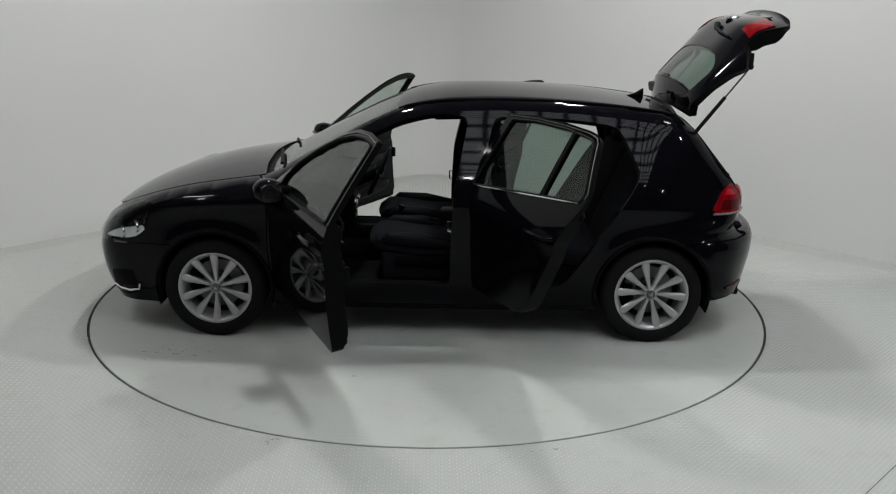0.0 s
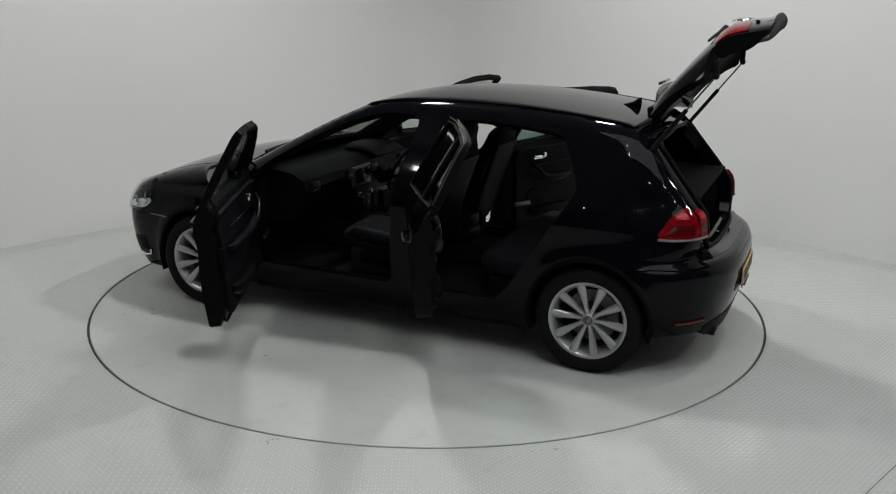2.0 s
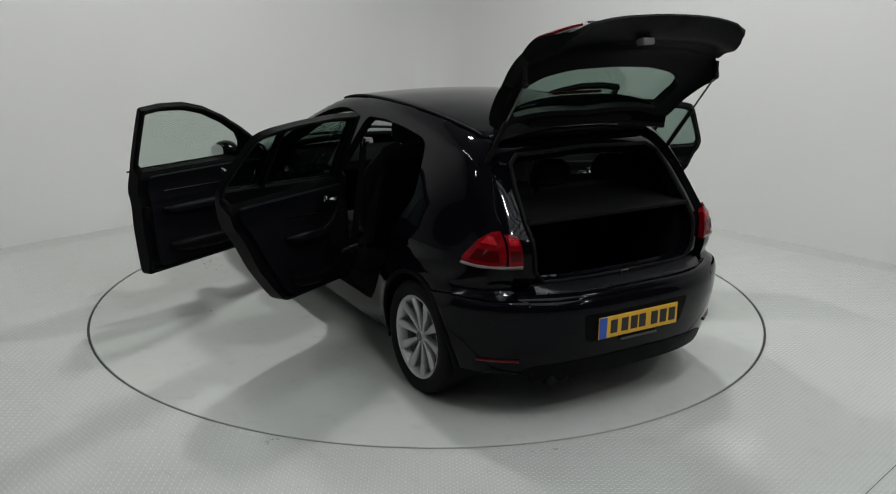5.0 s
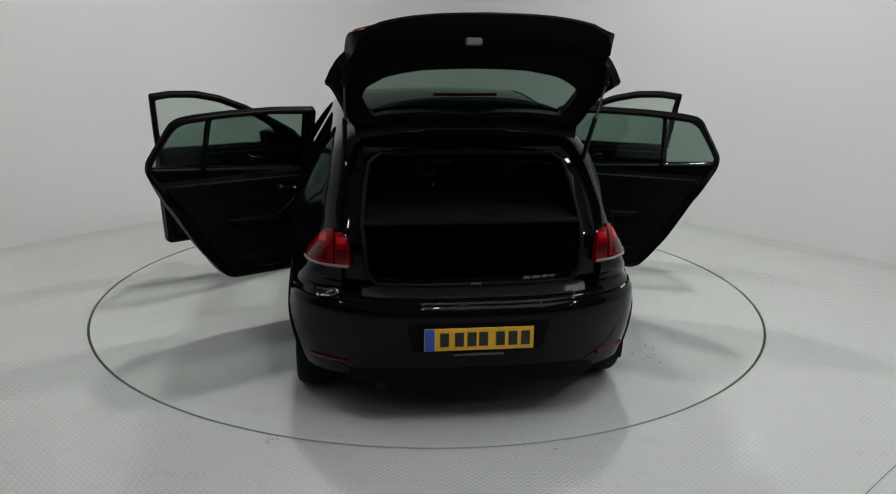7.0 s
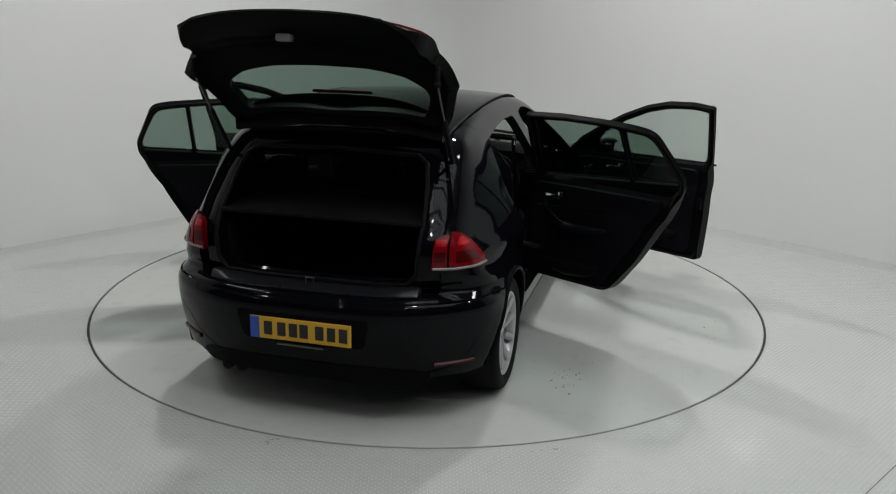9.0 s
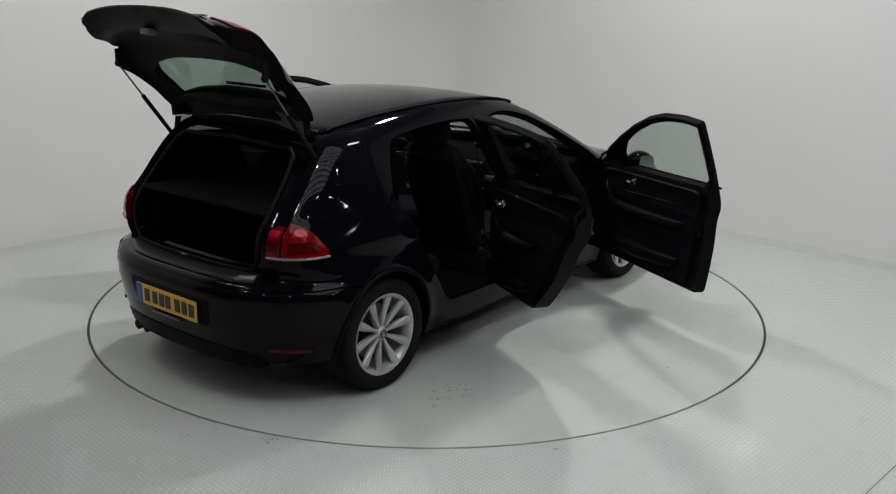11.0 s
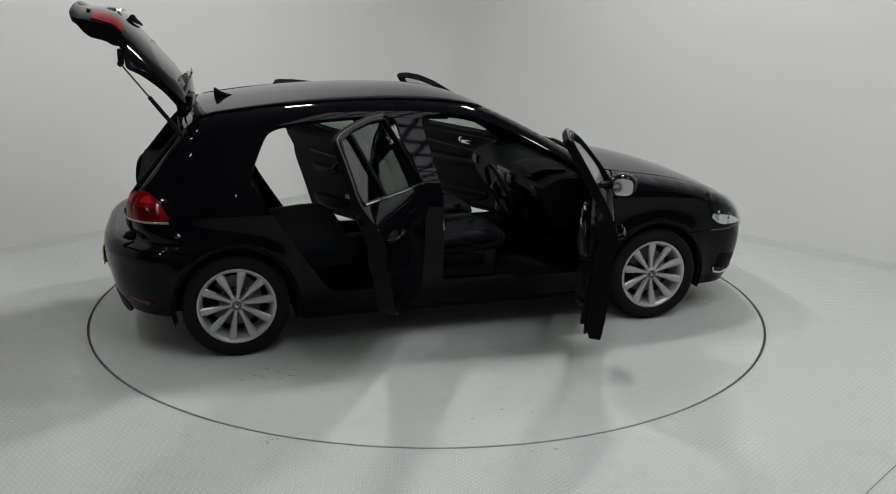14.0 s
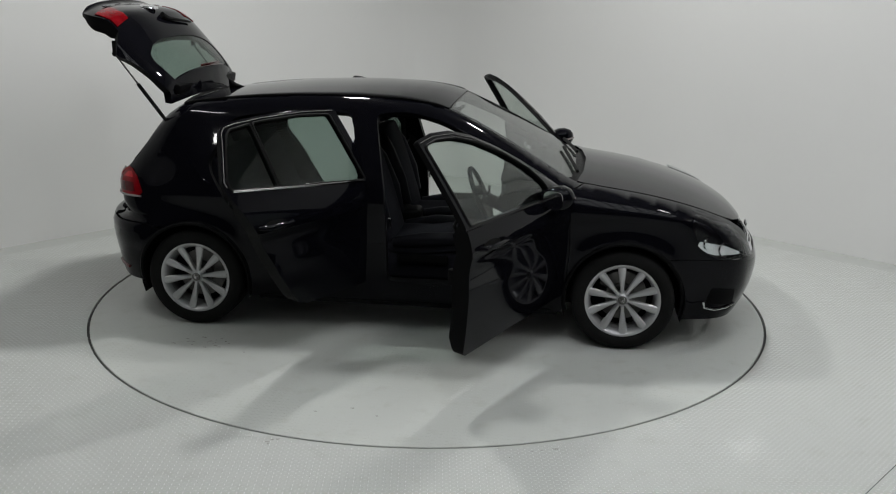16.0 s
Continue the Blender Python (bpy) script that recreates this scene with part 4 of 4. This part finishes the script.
for k, (x, s, turn) in enumerate(((FX, 1, 0), (RX, 1, 14), (FX, -1, 4), (RX, -1, -10))):
    m = Matrix.Translation((x, s * 0.755, 0.3045)) @ (Matrix.Identity(4) if s > 0 else Matrix.Rotation(math.pi, 4, "Z")) @ Matrix.Rotation(radians(turn), 4, "Y")
    if k == 0:
        first.matrix_local = m
    else:
        copy_thing(first, m).parent = car


# ---------------------------------------------------------------- inside the car
def pad(points, half, thick, p=3.0, bm=None, taper=None):
    """A padded slab along points, its width across y."""
    secs = []
    pts = [Vector(q) for q in points]
    for i, q in enumerate(pts):
        a, b = pts[max(i - 1, 0)], pts[min(i + 1, len(pts) - 1)]
        d = (b - a).normalized()
        n = Vector((d.z, 0, -d.x))
        k = 1.0 if taper is None else taper[i]
        secs.append([q + Vector((0, 1, 0)) * u + n * v for u, v in ring_of(half * k, thick * (0.75 + 0.25 * k), 22, p)])
    return loft(secs, bm)


def build_seat(y):
    seat = new("front_seat")
    seat.parent = car
    seat.location = (0.145, 0, 0.035)
    cush = pad([(-0.30, y, 0.44), (-0.25, y, 0.455), (-0.05, y, 0.46), (0.12, y, 0.485), (0.20, y, 0.49), (0.235, y, 0.465)], 0.25, 0.065, 3.2, taper=[0.85, 0.98, 1, 1, 0.97, 0.8])
    part("seat_cushion", cush, CLOTH, seat)
    for s in (1, -1):
        part("seat_bolster", tube([(-0.25, y + s * 0.225, 0.49), (-0.05, y + s * 0.235, 0.515), (0.14, y + s * 0.225, 0.525), (0.20, y + s * 0.215, 0.50)], [0.035, 0.05, 0.045, 0.02], 10), LEATHER, seat)
        part("back_bolster", tube([(-0.30, y + s * 0.215, 0.58), (-0.35, y + s * 0.235, 0.75), (-0.43, y + s * 0.225, 0.95), (-0.47, y + s * 0.18, 1.06)], [0.04, 0.055, 0.05, 0.02], 10), LEATHER, seat)
    back = pad([(-0.29, y, 0.47), (-0.33, y, 0.60), (-0.39, y, 0.80), (-0.455, y, 1.00), (-0.485, y, 1.085), (-0.49, y, 1.11)], 0.245, 0.06, 3.0, taper=[0.9, 1, 1, 0.92, 0.75, 0.45])
    part("backrest", back, CLOTH, seat)
    part("back_panel", pad([(-0.36, y, 0.50), (-0.41, y, 0.70), (-0.48, y, 0.90), (-0.525, y, 1.03)], 0.19, 0.015, 4), TRIM, seat)
    head = pad([(-0.478, y, 1.135), (-0.485, y, 1.16), (-0.498, y, 1.23), (-0.51, y, 1.30), (-0.512, y, 1.315)], 0.125, 0.05, 2.8, taper=[0.75, 0.95, 1, 0.9, 0.6])
    part("headrest", head, CLOTH, seat)
    for s in (1, -1):
        part("headrest_post", tube([(-0.485, y + s * 0.06, 1.07), (-0.488, y + s * 0.06, 1.16)], 0.006, 6), CHROME, seat)
    part("seat_base", box(-0.30, 0.19, y - 0.235, y + 0.235, 0.25, 0.44, 0.03, 3), CLOTH, seat)
    s = 1 if y > 0 else -1
    part("seat_lever", box(-0.22, 0.10, min(y + s * 0.235, y + s * 0.26), max(y + s * 0.235, y + s * 0.26), 0.36, 0.42, 0.012, 2), TRIM, seat)


def build_inside():
    part("cabin_floor", box(-0.95, 1.05, -0.70, 0.70, 0.24, 0.29, 0.02, 2), CARPET, car)
    part("sill_floor", box(-0.95, 0.95, -0.79, 0.79, 0.20, 0.245), SEAL, car)
    part("underbody", box(-1.80, 1.85, -0.55, 0.55, 0.19, 0.24, 0.02, 2), SEAL, car)
    # wide plate, added to keep light out from under the sills
    part("undertray", box(-0.94, 0.94, -0.77, 0.77, 0.165, 0.198, 0.01, 2), SEAL, car)
    part("rear_undertray", box(-1.93, -1.30, -0.56, 0.56, 0.245, 0.29, 0.01, 2), SEAL, car)
    part("engine_block", box(1.02, 1.90, -0.50, 0.50, 0.25, 0.70, 0.04, 2), SEAL, car)
    part("firewall", box(0.98, 1.02, -0.74, 0.74, 0.24, 0.90), CARPET, car)
    part("tunnel", box(-0.75, 0.98, -0.12, 0.12, 0.28, 0.44, 0.05, 3), CARPET, car)
    con = bmesh.new()
    box(-0.30, 0.62, -0.11, 0.11, 0.42, 0.53, 0.03, 3, con)
    box(-0.30, -0.02, -0.09, 0.09, 0.52, 0.62, 0.03, 3, con)
    console = part("centre_console", con, TRIM, car)
    part("gear_lever", tube([(0.28, 0.0, 0.53), (0.25, 0.0, 0.60), (0.235, 0.0, 0.64)], [0.03, 0.012, 0.026], 12), LEATHER, console)
    part("cup_ring", lathe([(0.034, 0.0), (0.04, 0.0), (0.04, 0.01), (0.034, 0.01)], 20, "z", True), CHROME, console, m=Matrix.Translation((0.10, 0.0, 0.53)))
    # dashboard with binnacle, screen and vents
    secs = []
    for y in np.linspace(-0.72, 0.72, 13):
        secs.append([(0.98, y, 0.93), (0.85, y, 0.945), (0.68, y, 0.93), (0.585, y, 0.885), (0.565, y, 0.83), (0.60, y, 0.74), (0.68, y, 0.62), (0.98, y, 0.60)])
    dash = part("dashboard", loft(secs), TRIM, car)
    part("instrument_hood", pad([(0.56, -0.36, 0.93), (0.66, -0.36, 0.955), (0.80, -0.36, 0.95)], 0.19, 0.03, 2.5), TRIM, dash)
    part("touch_screen", box(0.555, 0.58, -0.10, 0.10, 0.755, 0.86, 0.006, 2), GLOSSTRIM, dash)
    part("screen_trim", box(0.560, 0.585, -0.125, 0.125, 0.735, 0.875, 0.008, 2), STEEL, dash)
    part("centre_panel", box(0.55, 0.66, -0.115, 0.115, 0.53, 0.735, 0.02, 2), TRIM, dash)
    for y in (-0.03, 0.03):
        for zk in (0.60, 0.64):
            part("switch_row", box(0.543, 0.553, y - 0.025, y + 0.025, zk, zk + 0.018, 0.003), GLOSSTRIM, dash)
    for y in (-0.08, 0.08):
        part("climate_knob", lathe([(0.0, -0.018), (0.018, -0.016), (0.02, 0.0)], 18, "x"), CHROME, dash, m=Matrix.Translation((0.55, y, 0.68)))
    for y in (-0.62, -0.16, 0.16, 0.62):
        v = part("air_vent", box(0.556, 0.58, y - 0.055, y + 0.055, 0.80, 0.87, 0.01, 2), GLOSSTRIM, dash)
        for zk in (0.818, 0.835, 0.852):
            part("vent_slat", box(0.550, 0.562, y - 0.045, y + 0.045, zk - 0.003, zk + 0.003), STEEL, dash)
    # steering wheel, right-hand drive
    wheel_m = Matrix.Translation((0.42, -0.36, 0.80)) @ Matrix.Rotation(radians(-24), 4, "Y")
    ring_pts = [(0.0, 0.183 * math.cos(a), 0.183 * math.sin(a) * (1.0 if math.sin(a) > -0.8 else 0.93)) for a in np.linspace(0, 2 * math.pi, 40)[:-1]]
    sw = part("steering_wheel", tube(ring_pts, 0.015, 10, closed=True), LEATHER, car, m=wheel_m)
    part("wheel_boss", lathe([(0.0, -0.03), (0.05, -0.028), (0.07, -0.01), (0.06, 0.03), (0.0, 0.04)], 24, "x"), TRIM, sw)
    for a in (0, 180, 270):
        part("wheel_spoke", tube([(0.0, 0.05 * math.cos(radians(a)), 0.05 * math.sin(radians(a))), (0.0, 0.175 * math.cos(radians(a)), 0.175 * math.sin(radians(a)))], [0.028, 0.016], 8, flat=0.5), STEEL, sw)
    part("steering_column", tube([(0.44, -0.36, 0.79), (0.62, -0.36, 0.71)], 0.04, 10), TRIM, car)
    for s in (1, -1):
        part("column_stalk", tube([(0.47, -0.36 + s * 0.03, 0.80), (0.46, -0.36 + s * 0.15, 0.83)], 0.008, 6), TRIM, car)
    for y in (-0.28, -0.38, -0.45):
        part("pedal", box(0.80, 0.83, y - 0.03, y + 0.03, 0.36, 0.44, 0.006), STEEL, car)
    # rear bench with folding backs, buckle frames in chrome
    part("rear_cushion", pad([(-1.06, 0, 0.44), (-1.0, 0, 0.46), (-0.80, 0, 0.48), (-0.66, 0, 0.49), (-0.61, 0, 0.46)], 0.66, 0.08, 5, taper=[0.96, 1, 1, 0.99, 0.95]), CLOTH, car)
    part("cushion_base", box(-1.08, -0.64, -0.64, 0.64, 0.28, 0.42, 0.02), CARPET, car)
    for y, hw in ((0.375, 0.275), (-0.26, 0.39)):
        part("rear_backrest", pad([(-1.07, y, 0.50), (-1.10, y, 0.60), (-1.19, y, 0.82), (-1.27, y, 1.0), (-1.285, y, 1.04)], hw, 0.06, 5, taper=[0.97, 1, 1, 0.98, 0.9]), CLOTH, car)
    for y in (-0.42, 0.0, 0.42):
        part("rear_headrest", pad([(-1.285, y, 1.05), (-1.29, y, 1.08), (-1.30, y, 1.13), (-1.305, y, 1.165)], 0.125, 0.045, 2.8, taper=[0.8, 1, 0.95, 0.6]), CLOTH, car)
    for y in (-0.50, -0.30, 0.30, 0.50):
        part("isofix_frame", tube([(-1.03, y - 0.035, 0.555), (-1.03, y + 0.035, 0.555), (-1.045, y + 0.035, 0.60), (-1.045, y - 0.035, 0.60)], 0.004, 6, closed=True), CHROME, car)
    for s in (1, -1):
        # belts, pillar trims and boot sides
        belt = [(-0.27, s * 0.64, 1.16), (-0.26, s * 0.655, 0.95), (-0.235, s * 0.69, 0.60), (-0.23, s * 0.70, 0.40)]
        part("seat_belt", tube(belt, 0.022, 6, flat=0.12), SEAL, car)
        part("belt_anchor", box(-0.285, -0.255, min(s * 0.63, s * 0.655), max(s * 0.63, s * 0.655), 1.14, 1.19, 0.005), CHROME, car)
        part("belt_buckle", box(-0.27, -0.245, min(s * 0.19, s * 0.21), max(s * 0.19, s * 0.21), 0.50, 0.60, 0.006), TRIM, car)
        part("door_striker", tube([(-0.10, s * 0.80, 0.67), (-0.085, s * 0.80, 0.67), (-0.085, s * 0.80, 0.73), (-0.10, s * 0.80, 0.73)], 0.006, 6), CHROME, car)
        part("grab_handle", tube([(0.02, s * 0.56, 1.345), (0.0, s * 0.54, 1.31), (-0.14, s * 0.54, 1.315), (-0.16, s * 0.56, 1.352)], 0.010, 8), TRIM, car)
        part("kick_panel", box(0.86, 0.98, min(s * 0.70, s * 0.80), max(s * 0.70, s * 0.80), 0.30, 0.90, 0.02), TRIM, car)
        part("boot_side", box(-1.79, -1.20, min(s * 0.50, s * 0.60), max(s * 0.50, s * 0.60), 0.44, 0.94, 0.03, 2), CARPET, car)
        part("quarter_trim", box(-1.62, -1.22, min(s * 0.56, s * 0.62), max(s * 0.56, s * 0.62), 0.96, 1.18, 0.03, 2), TRIM, car)
        part("sun_visor", box(0.08, 0.22, min(s * 0.10, s * 0.45), max(s * 0.10, s * 0.45), 1.335, 1.35, 0.006), CLOTH, car)
    lining = [(0.20, 0.02), (0.20, 0.50), (-1.40, 0.50), (-1.42, 0.02)]
    part("headlining", sheet(both(lining), fn=on_top, thick=0.01, step=0.08, grow=-0.04), CLOTH, car)
    part("boot_floor", box(-1.92, -1.15, -0.52, 0.52, 0.43, 0.47, 0.01), CARPET, car)
    part("boot_back", box(-1.94, -1.90, -0.52, 0.52, 0.30, 0.66, 0.01), TRIM, car)
    shelf = part("parcel_shelf", box(-1.82, -1.30, -0.53, 0.53, 0.975, 0.995, 0.006), CARPET, car)
    part("roof_mirror", pad([(0.20, 0.0, 1.24), (0.205, 0.0, 1.27), (0.21, 0.0, 1.30)], 0.11, 0.025, 3), GLOSSTRIM, car)
    part("mirror_stalk", tube([(0.21, 0.0, 1.28), (0.26, 0.0, 1.325)], 0.012, 8), TRIM, car)
    part("overhead_console", box(0.05, 0.17, -0.08, 0.08, 1.355, 1.385, 0.01, 2), TRIM, car)


build_seat(0.36)
build_seat(-0.36)
build_inside()
# ---------------------------------------------------------------- ceiling lights and the tread plate
GLOW = bpy.data.materials.new("lit_diffuser")
GLOW.use_nodes = True
GLOW.node_tree.nodes["Principled BSDF"].inputs["Emission Color"].default_value = (0.93, 0.96, 1.0, 1)
GLOW.node_tree.nodes["Principled BSDF"].inputs["Emission Strength"].default_value = 3.2


def build_lattice():
    """A long ceiling light of small lit cells between dark bars."""
    lamp = new("ceiling_light")
    tagged(lamp, "lattice ceiling light with small lit cells and dark bars", "ceiling light")
    lamp.location = (1.9, -3.6, 4.74)
    nx, ny, w, d = 12, 12, 0.30, 0.30
    for i in range(nx + 1):
        x = (i - nx / 2) * w
        part("lattice_bar", box(x - 0.03, x + 0.03, -ny * d / 2, ny * d / 2, -0.04, 0.03), TRIM, lamp)
    for j in range(ny + 1):
        y = (j - ny / 2) * d
        part("cross_bar", box(-nx * w / 2, nx * w / 2, y - 0.03, y + 0.03, -0.035, 0.03), TRIM, lamp)
    cell = None
    for i in range(nx):
        for j in range(ny):
            at = Matrix.Translation(((i - nx / 2 + 0.5) * w, (j - ny / 2 + 0.5) * d, 0))
            if cell is None:
                cell = part("diffuser", box(-w / 2 + 0.03, w / 2 - 0.03, -d / 2 + 0.03, d / 2 - 0.03, -0.01, 0.01), GLOW, lamp, m=at)
            else:
                ob = new("diffuser", cell.data)
                ob.parent = lamp
                ob.matrix_local = at


def studs(name, keep, parent, turn, material, L=0.0098, Wd=0.0031, H=0.0013, step=0.0228):
    """Raised lozenges of tread plate, crosswise in turn, where keep(x, y) allows."""
    n = int(4.6 / step)
    k = np.arange(-n, n + 1) * step
    gx, gy = np.meshgrid(k, k)
    odd = ((np.arange(-n, n + 1)[:, None] + np.arange(-n, n + 1)[None]) % 2 == 0).ravel()
    gx, gy = gx.ravel(), gy.ravel()
    c, s = math.cos(radians(turn)), math.sin(radians(turn))
    px, py = gx * c - gy * s, gx * s + gy * c
    ok = keep(px, py)
    px, py, odd = px[ok], py[ok], odd[ok]
    ang = np.where(odd, radians(45 + turn), radians(-45 + turn))
    base = [(-L, 0, 0), (0, -Wd, 0), (L, 0, 0), (0, Wd, 0), (-L * 0.55, 0, H), (L * 0.55, 0, H)]
    verts = np.empty((len(px), 6, 3))
    for i, (u, v, w) in enumerate(base):
        verts[:, i, 0] = px + u * np.cos(ang) - v * np.sin(ang)
        verts[:, i, 1] = py + u * np.sin(ang) + v * np.cos(ang)
        verts[:, i, 2] = w + 0.0002
    tri = np.array([(0, 1, 4), (1, 5, 4), (1, 2, 5), (2, 3, 5), (3, 4, 5), (3, 0, 4)])
    faces = (np.arange(len(px))[:, None, None] * 6 + tri[None]).reshape(-1, 3)
    me = bpy.data.meshes.new(name)
    me.from_pydata(verts.reshape(-1, 3).tolist(), [], faces.tolist())
    me.materials.append(material)
    ob = new(name, me)
    ob.parent = parent
    return tagged(ob, "rows of small raised tread studs", kind="stuff")


build_lattice()
studs("tread_pattern", lambda x, y: (np.hypot(x, y) > TABLE_R + 0.03) & (y > -3.4) & (y < 4.2 - np.abs(x)) & (np.abs(x) < 4.2), floor, 45, STUD)
studs("tread_pattern", lambda x, y: np.hypot(x, y) < TABLE_R - 0.03, turntable, 45, DISC, H=0.0007)


def seam(points, parent, r=0.004):
    """A narrow dark joint between two plates, just proud of the paint."""
    bm = bmesh.new()
    for a, b in zip(points[:-1], points[1:]):
        a, b = Vector((*a, 0.0012)), Vector((*b, 0.0012))
        n = (b - a).normalized().cross(Vector((0, 0, 1))) * r
        bm.faces.new([bm.verts.new(q) for q in (a - n, b - n, b + n, a + n)])
    part("plate_joint", bm, GAP, parent, smooth=False)


seam([(1.42, -3.08), (2.95, -1.59), (4.0, -0.5)], floor, 0.0022)


def smudges(seed, spots, parent):
    """Small irregular tyre marks and grit."""
    rng = random.Random(seed)
    for cx, cy, w, h, n in spots:
        bm = bmesh.new()
        for _ in range(n):
            x, y, r = cx + rng.gauss(0, w), cy + rng.gauss(0, h), rng.uniform(0.003, 0.008)
            k = rng.randint(5, 8)
            st = rng.uniform(1.0, 2.4)
            ring_v = [bm.verts.new((x + r * st * rng.uniform(0.6, 1.2) * math.cos(2 * math.pi * i / k), y + r * rng.uniform(0.5, 1.1) * math.sin(2 * math.pi * i / k), 0.002)) for i in range(k)]
            bm.faces.new(ring_v)
        tagged(part("floor_mark", bm, DIRT, parent, smooth=False), kind="stuff")


smudges(3, [(1.45, 1.12, 0.12, 0.04, 22), (-1.2, -1.15, 0.14, 0.05, 22), (0.35, 1.45, 0.01, 0.01, 2), (1.62, 1.28, 0.01, 0.01, 2), (-0.3, -1.9, 0.3, 0.02, 5)], turntable)
smudges(5, [(-0.72, -2.18, 0.03, 0.015, 4), (0.5, -2.24, 0.1, 0.03, 6), (-2.75, 0.62, 0.03, 0.02, 4), (2.22, 0.45, 0.02, 0.03, 4), (3.0, 0.35, 0.02, 0.02, 3)], floor)


def motions():
    rows = [(k * 0.5, heading(k * 0.5)) for k in range(33)]
    walk(turntable, [(t, pose(0, 0, 0, 0, 0, a)) for t, a in rows])
    walk(car, [(t, pose(0, 0, 0, 0, 0, a) @ Matrix.Translation(-CENTRE)) for t, a in rows])


motions()
